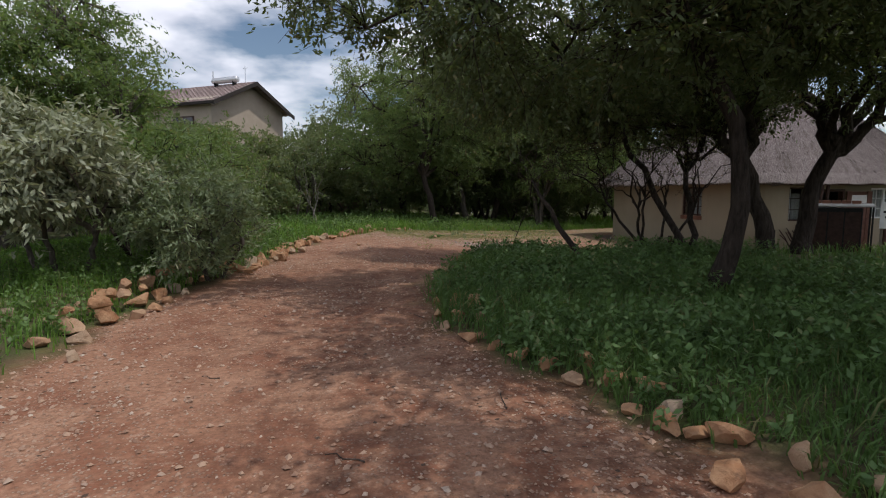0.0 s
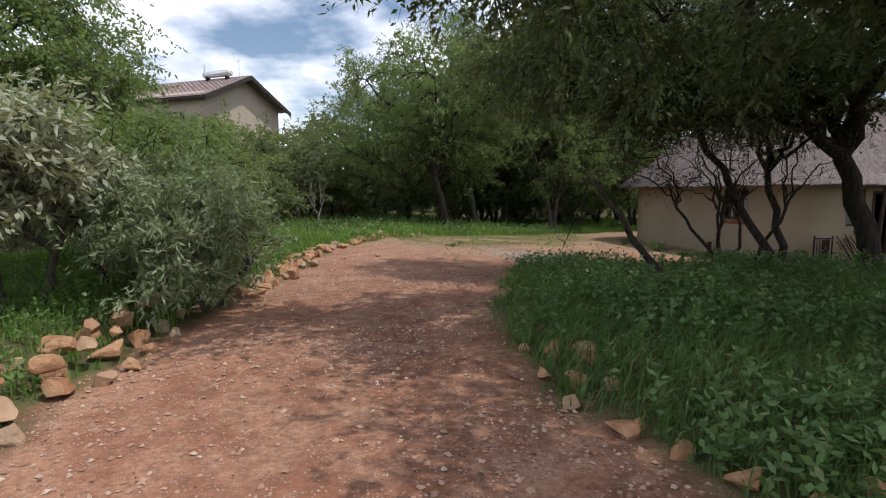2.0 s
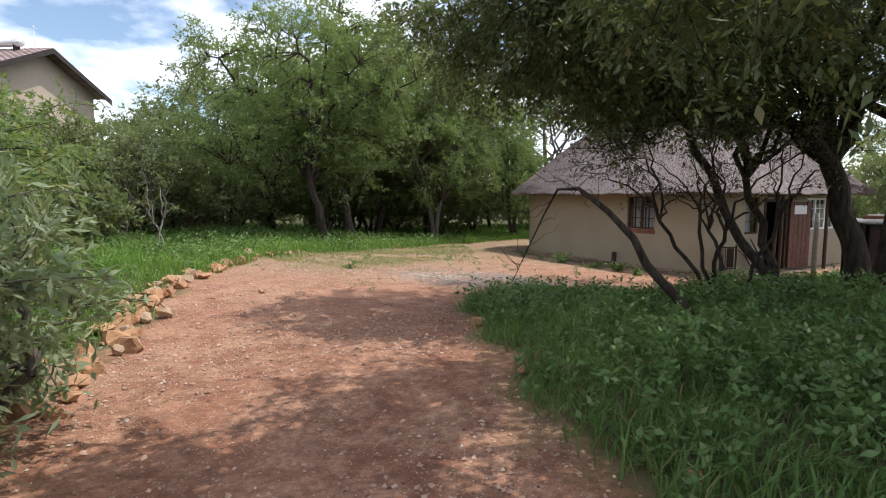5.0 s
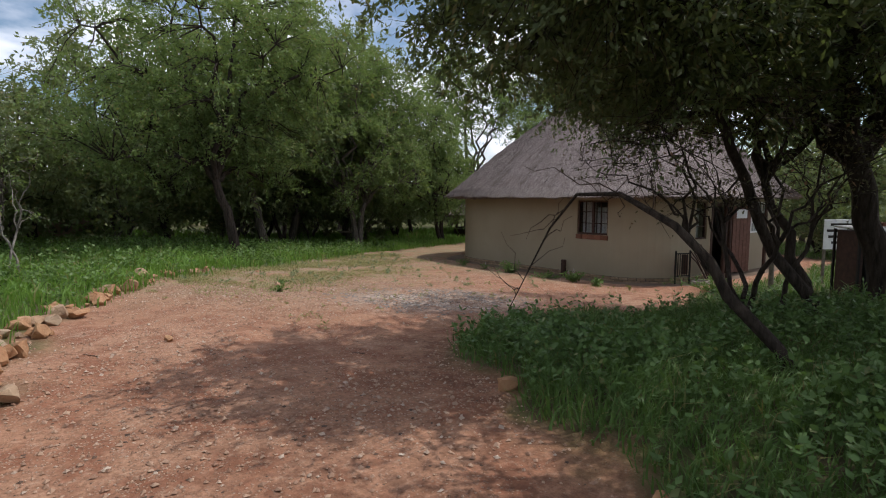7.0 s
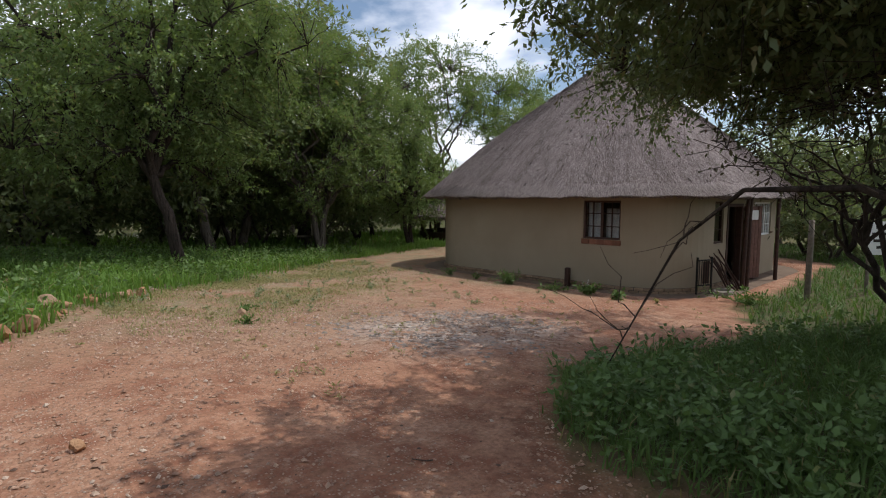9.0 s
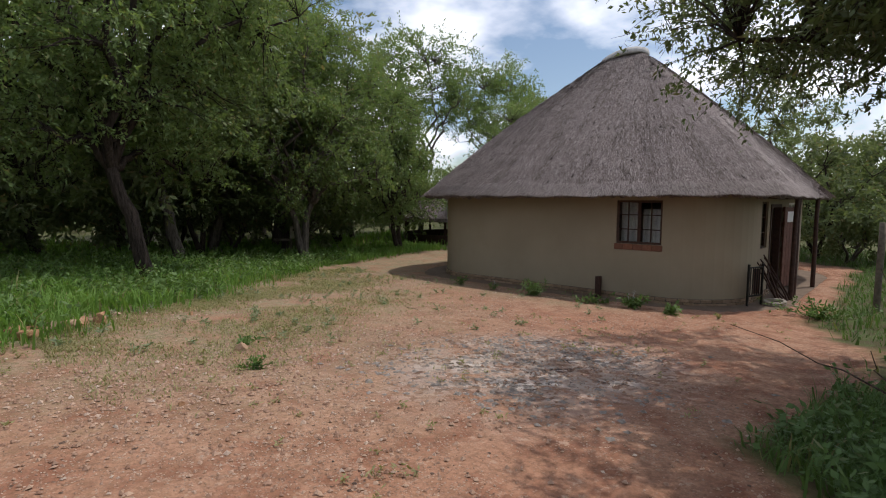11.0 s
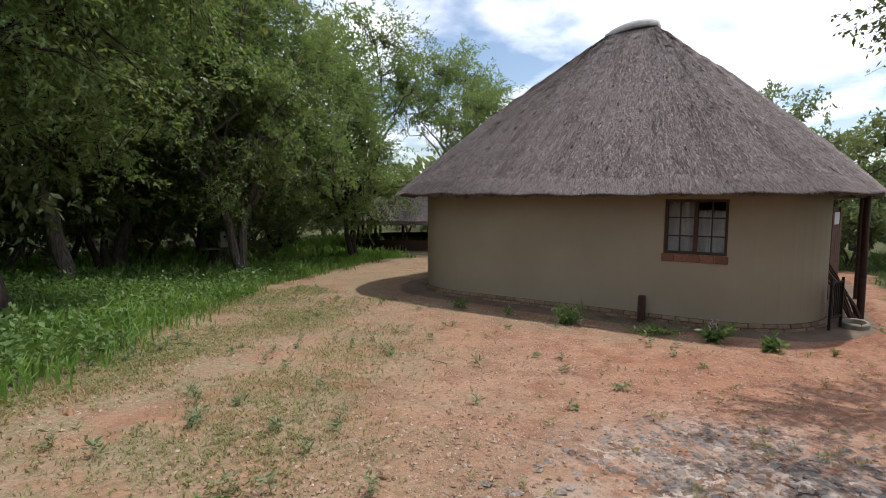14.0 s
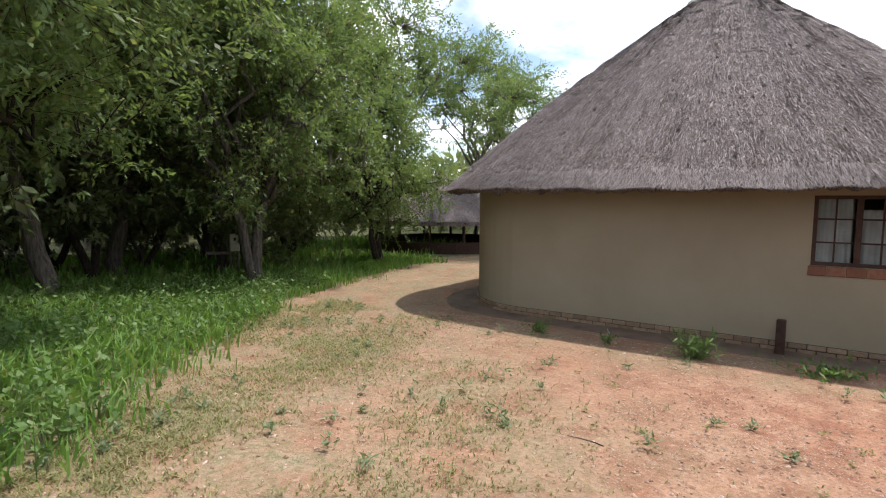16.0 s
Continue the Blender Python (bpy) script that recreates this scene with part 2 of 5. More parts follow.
def rock_material():
    n = Nodes("border_rock", 0.9, 0.2)
    col = n.mix(n.ramp(n.noise(7, 5, 0.6), 0.35, 0.65), (0.33, 0.165, 0.085), (0.46, 0.28, 0.16))
    col = n.mix(n.ramp(n.random(), 0.6, 1.0, 0.0, 0.8), col, (0.38, 0.31, 0.23))
    col = n.mix(n.ramp(n.noise(16, 5, 0.7), 0.55, 0.75, 0.0, 0.7), col, (0.14, 0.085, 0.06))
    n.colour(col)
    n.bump(n.math("ADD", n.noise(24, 5, 0.7), n.noise(5, 3)), 0.6, 0.03)
    return n.m


def pebble_material():
    n = Nodes("gravel_stone", 0.85, 0.25)
    r = n.geo.outputs["Random Per Island"]
    n.colour(n.mix(n.ramp(n.math("FRACT", n.math("MULTIPLY", r, 7.3)), 0.8, 1.1), n.mix(r, (0.27, 0.155, 0.105), (0.46, 0.31, 0.22)), (0.55, 0.47, 0.39)))
    return n.m


def straw_material():
    n = Nodes("thatch_straw", 0.9, 0.15)
    n.colour(n.mix(n.geo.outputs["Random Per Island"], (0.115, 0.089, 0.081), (0.43, 0.37, 0.352)))
    return n.m


def glass_material():
    n = Nodes("window_glass", 0.03, 0.5)
    n.colour((0.9, 0.95, 0.95))
    n.b.inputs["Transmission Weight"].default_value = 1.0
    n.b.inputs["IOR"].default_value = 1.1
    return n.m


GROUND, PLASTER, THATCH, ROCK, PEBBLE, STRAW, GLASS = ground_material(), plaster_material(), thatch_material(), rock_material(), pebble_material(), straw_material(), glass_material()
BRICK = plain_material("plinth_brick", (0.27, 0.185, 0.12), (0.40, 0.29, 0.20), 14, vary=0.7, bump=0.5)
SILLBRICK = plain_material("terracotta_sill", (0.20, 0.088, 0.055), (0.27, 0.130, 0.085), 18, vary=0.5, bump=0.4)
MORTAR = plain_material("mortar", (0.06, 0.048, 0.04), (0.10, 0.082, 0.066), 12)
DARKWOOD = plain_material("dark_stained_wood", (0.035, 0.018, 0.013), (0.075, 0.038, 0.027), 12, 0.7)
REDWOOD = plain_material("red_brown_wood", (0.10, 0.045, 0.032), (0.17, 0.085, 0.062), 9, 0.7)
POLE = plain_material("weathered_pole", (0.11, 0.09, 0.07), (0.22, 0.185, 0.15), 14, 0.9)
CONCRETE = plain_material("concrete", (0.20, 0.175, 0.145), (0.30, 0.265, 0.225), 5, 0.9)
APRON = plain_material("dirty_concrete", (0.115, 0.080, 0.058), (0.20, 0.145, 0.105), 2.5, 0.95, bump=0.4)
CAP = plain_material("ridge_cement", (0.34, 0.33, 0.31), (0.48, 0.47, 0.45), 6, 0.9)
CURTAIN = plain_material("pale_curtain", (0.34, 0.33, 0.32), (0.46, 0.45, 0.43), 5, 0.9)
DARKROOM = plain_material("darkened_interior", (0.10, 0.085, 0.07), (0.14, 0.12, 0.10), 3)
WHITE = plain_material("white_paint", (0.70, 0.70, 0.68), (0.80, 0.80, 0.78), 8, 0.6)
BLACK = plain_material("black_steel", (0.012, 0.012, 0.012), (0.03, 0.028, 0.026), 9, 0.5, metal=0.4)
ROOFTILE = plain_material("red_grey_roof_tile", (0.32, 0.235, 0.215), (0.42, 0.33, 0.31), 3, 0.85, vary=0.5)
FARPLASTER = plain_material("far_house_plaster", (0.40, 0.33, 0.26), (0.46, 0.385, 0.31), 2)
FASCIA = plain_material("dark_fascia", (0.03, 0.025, 0.022), (0.05, 0.04, 0.036), 5)
STEEL = plain_material("geyser_steel", (0.60, 0.61, 0.62), (0.70, 0.71, 0.72), 4, 0.35, 0.5, 0.6)
BOUNDARY = plain_material("boundary_wall_plaster", (0.23, 0.15, 0.115), (0.30, 0.205, 0.16), 2.5)
DARKGLASS = plain_material("dark_glass", (0.02, 0.022, 0.024), (0.035, 0.037, 0.04), 3, 0.1, 0.6)
BEIGEBOX = plain_material("meter_box_paint", (0.40, 0.36, 0.27), (0.48, 0.43, 0.33), 6, 0.6)


# ---- mesh helpers ----
def mesh_np(name, verts, faces, material, smooth=False):
    """A mesh from arrays of corners and of faces with one number of corners."""
    verts, faces = np.asarray(verts, np.float32), np.asarray(faces, np.int32)
    me = bpy.data.meshes.new(name)
    k = faces.shape[1]
    me.vertices.add(len(verts)), me.loops.add(faces.size), me.polygons.add(len(faces))
    me.vertices.foreach_set("co", verts.ravel())
    me.loops.foreach_set("vertex_index", faces.ravel())
    me.polygons.foreach_set("loop_start", np.arange(len(faces), dtype=np.int32) * k)
    me.polygons.foreach_set("use_smooth", np.full(len(faces), smooth))
    me.materials.append(material)
    me.update(calc_edges=True)
    return me


def thing(name, place, label, category, group="", kind=""):
    ob = new(name)
    ob.empty_display_size = 0.2
    ob.location = place
    return tagged(ob, label, category, group, kind)


def part(name, bm, material, parent, label="", smooth=False):
    """Links a bmesh, or a finished mesh, given in the world's metres, as one part of its parent."""
    if isinstance(bm, bmesh.types.BMesh):
        me = bpy.data.meshes.new(name)
        bmesh.ops.recalc_face_normals(bm, faces=bm.faces[:])
        bm.to_mesh(me)
        bm.free()
        me.materials.append(material)
        if smooth:
            for p in me.polygons:
                p.use_smooth = True
    else:
        me = bm
    ob = new(name, me)
    ob.parent = parent
    top = parent
    at = Vector((0, 0, 0))
    while top is not None:
        at += Vector(top.location)
        top = top.parent
    me.transform(Matrix.Translation(-at))
    if label:
        ob["label"] = label
    return ob


def box(bm, x0, x1, y0, y1, z0, z1, m=None, bevel=0.0):
    r = bmesh.ops.create_cube(bm, size=1.0)
    s = Matrix.Translation(((x0 + x1) / 2, (y0 + y1) / 2, (z0 + z1) / 2)) @ Matrix.Diagonal((x1 - x0, y1 - y0, z1 - z0, 1))
    bmesh.ops.transform(bm, matrix=(m @ s) if m is not None else s, verts=r["verts"])
    if bevel:
        edges = list({e for v in r["verts"] for e in v.link_edges})
        bmesh.ops.bevel(bm, geom=edges, offset=bevel, segments=1, affect="EDGES", profile=0.5)
    return bm


def box_bm(*a, **k):
    return box(bmesh.new(), *a, **k)


class Tubes:
    """Branches, gathered as quads."""

    def __init__(self):
        self.v, self.f, self.n = [], [], 0

    def add(self, pts, radii, sides):
        pts, radii = np.asarray(pts, float), np.asarray(radii, float)
        d = np.gradient(pts, axis=0)
        d /= np.linalg.norm(d, axis=1)[:, None] + 1e-9
        up = np.where(np.abs(d[:, 2:3]) > 0.9, np.array([[1.0, 0, 0]]), np.array([[0, 0, 1.0]]))
        s = np.cross(d, up)
        for i in range(1, len(s)):
            s[i] = s[i - 1] - d[i] * (s[i - 1] @ d[i])
        s /= np.linalg.norm(s, axis=1)[:, None] + 1e-9
        u = np.cross(d, s)
        a = np.linspace(0, 2 * np.pi, sides, endpoint=False)
        ring = pts[:, None] + radii[:, None, None] * (np.cos(a)[None, :, None] * s[:, None] + np.sin(a)[None, :, None] * u[:, None])
        self.v.append(ring.reshape(-1, 3))
        i, j = np.meshgrid(np.arange(len(pts) - 1), np.arange(sides), indexing="ij")
        i, j = i.ravel(), j.ravel()
        k = (j + 1) % sides
        self.f.append(self.n + np.stack([i * sides + j, i * sides + k, (i + 1) * sides + k, (i + 1) * sides + j], 1))
        self.n += len(pts) * sides

    def mesh(self, name, material):
        return mesh_np(name, np.concatenate(self.v), np.concatenate(self.f), material, True)


def bend(rng, a, b, sag=0.0, wander=0.06, steps=6, lift=None):
    """A crooked path from a to b."""
    a, b = np.asarray(a, float), np.asarray(b, float)
    n = np.linalg.norm(b - a)
    mid = (a + b) / 2 + rng.normal(0, 0.1, 3) * n + np.array([0, 0, sag * n])
    if lift is not None:
        mid = a + np.asarray(lift) * n * 0.5 + rng.normal(0, 0.05, 3) * n
    t = np.linspace(0, 1, steps)[:, None]
    p = (1 - t) ** 2 * a + 2 * t * (1 - t) * mid + t * t * b
    p[1:-1] += rng.normal(0, wander, (steps - 2, 3)) * n * 0.35
    return p


def leaf_quads(rng, base, axis, length, width, droop=0.0):
    """Leaves as folded rhombs at base points along axis directions."""
    n = len(base)
    axis = axis + rng.normal(0, 0.35, (n, 3))
    axis[:, 2] -= droop
    axis /= np.linalg.norm(axis, axis=1)[:, None] + 1e-9
    side = np.cross(axis, rng.normal(0, 1, (n, 3)) + np.array([0, 0, 1.6]))
    side /= np.linalg.norm(side, axis=1)[:, None] + 1e-9
    l = length * rng.uniform(0.6, 1.3, n)[:, None]
    w = width * rng.uniform(0.7, 1.3, n)[:, None]
    v = np.stack([base, base + axis * l * 0.45 + side * w * 0.5, base + axis * l, base + axis * l * 0.45 - side * w * 0.5], 1)
    return v.reshape(-1, 3), np.arange(4 * n).reshape(n, 4)


def plant(name, label, category, base, stems, crowns, clumps, twigs, leaves, leaf, leaf_mat, bark_mat, radius, seed,
          group="", clump_size=0.55, fork=0.45, droop=0.25, limbs=5, low_gap=0.0, sides=7, twig_share=0.45):
    """A tree or shrub. stems: (dx, dy, height of its fork, lean x, lean y); crowns: ellipsoids x, y, z, rx, ry, rz from the base;
    clumps: tufts of twigs in the crown; twigs: of each tuft; leaves: on each twig; leaf: length and width."""
    rng = np.random.default_rng(seed)
    crowns = np.array(crowns, float)
    vol = np.cbrt(crowns[:, 3] * crowns[:, 4] * crowns[:, 5]) ** 2
    cents = []
    gaps = rng.uniform(-1, 1, (14, 3))
    while len(cents) < clumps:
        c = crowns[rng.choice(len(crowns), p=vol / vol.sum())]
        d = rng.normal(0, 1, 3)
        d /= np.linalg.norm(d)
        r = rng.uniform(0.15, 1) ** 0.42 * (1 + 0.22 * math.sin(5 * d[0] + seed) * math.cos(4 * d[1] - seed))
        if np.min(np.linalg.norm(gaps - d * r, axis=1)) < 0.30 and rng.random() < 0.8:
            continue
        p = c[:3] + d * r * c[3:]
        if p[2] < low_gap:
            continue
        cents.append(p)
    cents = np.array(cents)
    tubes = Tubes()
    forks, mains = [], []
    for dx, dy, fz, lx, ly in stems:
        f = np.array([dx + lx, dy + ly, fz])
        path = bend(rng, (dx, dy, -0.12), f, wander=0.05, steps=7)
        rr = radius * np.linspace(1.0, 0.72, 7)
        rr[0] *= 1.35
        tubes.add(path, rr, sides)
        forks.append(f)
    forks = np.array(forks)
    owner = np.argmin(np.linalg.norm(cents[:, None, :2] - forks[None, :, :2], axis=2), axis=1)
    nodes, rads = [], []
    for s, f in enumerate(forks):
        mine = cents[owner == s]
        if not len(mine):
            continue
        ends = [mine[rng.integers(len(mine))]]
        for _ in range(limbs - 1):
            d = np.min([np.linalg.norm(mine - e, axis=1) for e in ends], axis=0)
            ends.append(mine[np.argmax(d)])
        for e in ends:
            e = f + (e - f) * 0.85
            up = (e - f) / (np.linalg.norm(e - f) + 1e-9) * 0.6 + np.array([0, 0, 0.65])
            path = bend(rng, f, e, wander=0.09, steps=9, lift=up)
            rr = radius * np.linspace(0.62, 0.13, 9)
            tubes.add(path, rr, max(5, sides - 2))
            nodes.append(path[2:]), rads.append(rr[2:])
    nodes, rads = np.concatenate(nodes), np.concatenate(rads)
    lb, la = [], []
    for c in cents:
        d = np.linalg.norm(nodes - c, axis=1)
        i = int(np.argmin(d))
        r0 = min(rads[i] * 0.7, 0.012 + 0.014 * d[i])
        path = bend(rng, nodes[i], c, sag=0.12, wander=0.10, steps=6)
        tubes.add(path[[0, 2, 3, 5]], np.linspace(r0, 0.004, 4), 4 if twig_share > 0.1 else 3)
        for _ in range(twigs):
            w = rng.normal(0, 1, 3)
            w[2] = w[2] * 0.6 - droop * 0.3
            w = w / np.linalg.norm(w) * clump_size * rng.uniform(0.5, 1.25)
            tw = bend(rng, path[rng.integers(2, 6)], c + w, wander=0.12, steps=4)
            bare = rng.random() < twig_share
            tw[-1, 2] -= droop * clump_size * 0.4
            if bare:
                tubes.add(tw[[0, 1, 3]], np.array([0.006, 0.004, 0.002]), 3)
            u = rng.uniform(0.15, 1.02, leaves) * 3
            k = np.minimum(u.astype(int), 2)
            q = tw[k] + (tw[k + 1] - tw[k]) * (u - k)[:, None]
            out = rng.normal(0, 1, (leaves, 3)) * 0.8 + (tw[-1] - tw[0]) / (clump_size + 1e-6) * 0.7
            lb.append(q + rng.normal(0, 0.035 * clump_size + 0.01, (leaves, 3))), la.append(out)
    ob = thing(name, base, label, category, group)
    tr = new("trunk", tubes.mesh("trunk", bark_mat))
    tr.parent = ob
    if leaves:
        v, f = leaf_quads(rng, np.concatenate(lb), np.concatenate(la), leaf[0], leaf[1], droop)
        cr = new("crown", mesh_np("crown", v, f, leaf_mat))
        cr.parent = ob
    return ob


# ---- the ground ----
LEFT_EDGE = np.array([(-2.7, -6), (-2.45, 4), (-2.35, 6.5), (-1.65, 9), (-1.15, 11), (-0.95, 13.4), (-0.25, 15.5), (0.85, 18), (2.2, 19.5), (3.9, 20.7), (5.4, 22.1), (8.3, 24.6), (9.6, 25.6), (12, 26.5), (15.5, 27.5), (45, 28.5)])
RIGHT_EDGE = np.array([(2.2, -6), (1.85, 2), (1.5, 3.4), (1.15, 4.3), (0.95, 5.3), (1.05, 6.4), (1.35, 8), (1.75, 9.1), (2.2, 10.1), (2.6, 11.2), (3.3, 12.2), (4.5, 12.8), (5.8, 12.7), (7, 12.2), (9, 12.3), (10.6, 12.95), (12.2, 13.45), (15, 13.35), (18, 13.4), (22.3, 13.6), (24, 18), (24, 60)])


def smooth(a, b, x):
    t = np.clip((x - a) / (b - a), 0, 1)
    return t * t * (3 - 2 * t)


def beside(line, x, y):
    """Signed distance from a line of corners: positive to the left of its run."""
    p = np.stack([np.ravel(x), np.ravel(y)], 1)
    best, sign = np.full(len(p), 1e9), np.ones(len(p))
    for a, b in zip(line[:-1], line[1:]):
        ab = b - a
        t = np.clip(((p - a) @ ab) / (ab @ ab), 0, 1)
        q = p - (a + t[:, None] * ab)
        d = np.hypot(q[:, 0], q[:, 1])
        c = ab[0] * (p[:, 1] - a[1]) - ab[1] * (p[:, 0] - a[0])
        near = d < best
        best[near], sign[near] = d[near], np.where(c[near] >= 0, 1, -1)
    return (best * sign).reshape(np.shape(x))


def ripple(x, y, s, seed):
    """Cheap rolling noise between -1 and 1."""
    r = np.random.default_rng(seed)
    out = 0
    for _ in range(7):
        a, p, k = r.uniform(0, 6.28), r.uniform(0, 6.28), s * r.uniform(0.6, 1.8)
        out = out + np.sin((x * math.cos(a) + y * math.sin(a)) * k + p)
    return out / 4.2


def ground_z(x, y):
    x, y = np.asarray(x, float), np.asarray(y, float)
    fall = smooth(8.8, 13.2, y)
    z = 0.12 - (0.078 * np.clip(x - 1, 0, 7.5) + 0.042 * np.clip(x - 8.5, 0, 3.2)) * fall
    left, right = beside(LEFT_EDGE, x, y), -beside(RIGHT_EDGE, x, y)
    z = z + 0.13 * smooth(-0.1, 1.3, left) * (1 - smooth(18, 21, y)) + 0.10 * smooth(0.0, 1.2, right) * (1 - smooth(9, 13, y))
    qx, qy = np.abs(x - 16.55) - 2.75, np.abs(y - 18.975) - 2.625
    hut = smooth(2.48, 2.2, np.hypot(np.maximum(qx, 0), np.maximum(qy, 0)))
    z = z - 0.25 * hut
    return z + 0.018 * ripple(x, y, 1.6, 3) + 0.008 * ripple(x, y, 5.0, 4)


def make_ground():
    far = np.array([14, 20, 32, 55, 100, 190, 420])
    xs = np.concatenate([-9 - far[::-1], np.arange(-9, 24.01, 0.17), 24 + far])
    ys = np.concatenate([-4 - far[::-1], np.arange(-4, 33.01, 0.17), 33 + far])
    X, Y = np.meshgrid(xs, ys, indexing="ij")
    Z = ground_z(X, Y)
    n, m = X.shape
    i, j = np.meshgrid(np.arange(n - 1), np.arange(m - 1), indexing="ij")
    a = (i * m + j).ravel()
    me = mesh_np("ground", np.stack([X, Y, Z], 2).reshape(-1, 3), np.stack([a, a + m, a + m + 1, a + 1], 1), GROUND, True)
    rag = 0.22 * ripple(X, Y, 4.0, 5) + 0.12 * ripple(X, Y, 11.0, 6)
    left, right = beside(LEFT_EDGE, X, Y) + rag, -beside(RIGHT_EDGE, X, Y) + rag
    veg = np.maximum(smooth(-0.15, 0.3, left), smooth(-0.15, 0.3, right))
    bare = np.exp(-(((X - 0.3) / 1.6) ** 2 + ((Y - 21.8) / 1.0) ** 2))
    veg = veg * (1 - 0.9 * smooth(0.3, 0.7, bare + 0.15 * rag))
    veg = np.maximum(veg, smooth(30, 34, Y))
    thin = smooth(5.2, 0.3, np.abs(beside(LEFT_EDGE, X, Y) + 1.2)) * smooth(14, 20, Y + 0.4 * X)
    thin = np.maximum(thin, 0.8 * smooth(1.5, 0.2, np.abs(X - 10.4)) * smooth(15, 18, Y))
    ash = np.exp(-(((X - 5.3) / 1.7) ** 2 + ((Y - 15.0) / 1.3) ** 2) ** 1.5) * 1.25
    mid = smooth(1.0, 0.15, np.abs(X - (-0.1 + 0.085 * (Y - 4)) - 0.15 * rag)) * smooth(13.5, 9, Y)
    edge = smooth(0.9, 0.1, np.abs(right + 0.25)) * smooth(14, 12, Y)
    broad_band = 0.75 * smooth(2.3, 0.8, np.abs(X - (-0.3 + 0.085 * (Y - 4)))) * smooth(11.5, 9, Y) * smooth(3.2, 5.5, Y)
    drive_dark = np.clip(np.maximum(np.maximum(mid, broad_band), edge * 0.9), 0, 1)
    for name, val in (("veg", veg), ("thin", np.clip(thin, 0, 1)), ("ash", np.clip(ash, 0, 1)), ("drive_dark", drive_dark)):
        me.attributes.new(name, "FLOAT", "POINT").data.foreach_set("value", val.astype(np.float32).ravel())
    ob = new("ground", me)
    return tagged(ob, "red gravel drive and sandy yard with grassy verges", "ground", kind="structure")


make_ground()


# ---- the thatched hut ----
HX0, HX1, HY0, HY1, HR = 12.1, 21.0, 14.65, 23.3, 1.7
FLOOR_Z, WALL_TOP, EAVE_Z = -0.68, 1.85, 1.66


def outline(grow, step=0.25):
    """The hut's rounded plan, grown outward: points, outward normals and lengths, from the middle of the east side."""
    r = HR + grow
    x0, x1, y0, y1 = HX0 - grow, HX1 + grow, HY0 - grow, HY1 + grow
    pts, nor = [], []
    for (ax, ay, bx, by, nx, ny), (cx, cy, a0) in (
            ((x1, (y0 + y1) / 2, x1, y1 - r, 1, 0), (x1 - r, y1 - r, 0)), ((x1 - r, y1, x0 + r, y1, 0, 1), (x0 + r, y1 - r, 90)),
            ((x0, y1 - r, x0, y0 + r, -1, 0), (x0 + r, y0 + r, 180)), ((x0 + r, y0, x1 - r, y0, 0, -1), (x1 - r, y0 + r, 270)),
            ((x1, y0 + r, x1, (y0 + y1) / 2, 1, 0), None or (0, 0, None))):
        n = max(2, int(round(math.hypot(bx - ax, by - ay) / step)))
        for k in range(n):
            pts.append((ax + (bx - ax) * k / n, ay + (by - ay) * k / n)), nor.append((nx, ny))
        if a0 is not None:
            n = max(6, int(round(r * math.pi / 2 / step)))
            for k in range(n):
                a = radians(a0 + 90 * k / n)
                pts.append((cx + r * math.cos(a), cy + r * math.sin(a))), nor.append((math.cos(a), math.sin(a)))
    p = np.array(pts)
    s = np.concatenate([[0], np.cumsum(np.linalg.norm(np.diff(p, axis=0), axis=1))])
    return p, np.array(nor), s


def at_length(grow, s):
    p, nor, ss = outline(grow, 0.1)
    closed = np.vstack([p, p[:1]])
    total = ss[-1] + np.linalg.norm(p[0] - p[-1])
    ss = np.append(ss, total)
    nn = np.vstack([nor, nor[:1]])
    s = np.mod(s, total)
    q = np.stack([np.interp(s, ss, closed[:, 0]), np.interp(s, ss, closed[:, 1])], -1)
    m = np.stack([np.interp(s, ss, nn[:, 0]), np.interp(s, ss, nn[:, 1])], -1)
    return q, m, total


# lengths along the wall: west side runs from S_WEST (north end) southward, south side from S_SOUTH eastward
S_WEST = (HY1 - HY0) / 2 - HR + HR * math.pi + (HX1 - HX0 - 2 * HR)
S_SOUTH = S_WEST + (HY1 - HY0 - 2 * HR) + HR * math.pi / 2


def west(y):
    return S_WEST + (HY1 - HR) - y


def south(x):
    return S_SOUTH + x - (HX0 + HR)


WIN_W = (west(17.16), west(16.13), 0.62, 1.60)
WIN_S = (south(14.15), south(14.80), 0.50, 1.58)
DOOR_S = (south(15.05), south(16.25), FLOOR_Z, 1.52)
WIN_S2 = (south(17.3), south(19.0), 0.55, 1.55)
OPENINGS = [WIN_W, WIN_S, DOOR_S, WIN_S2]


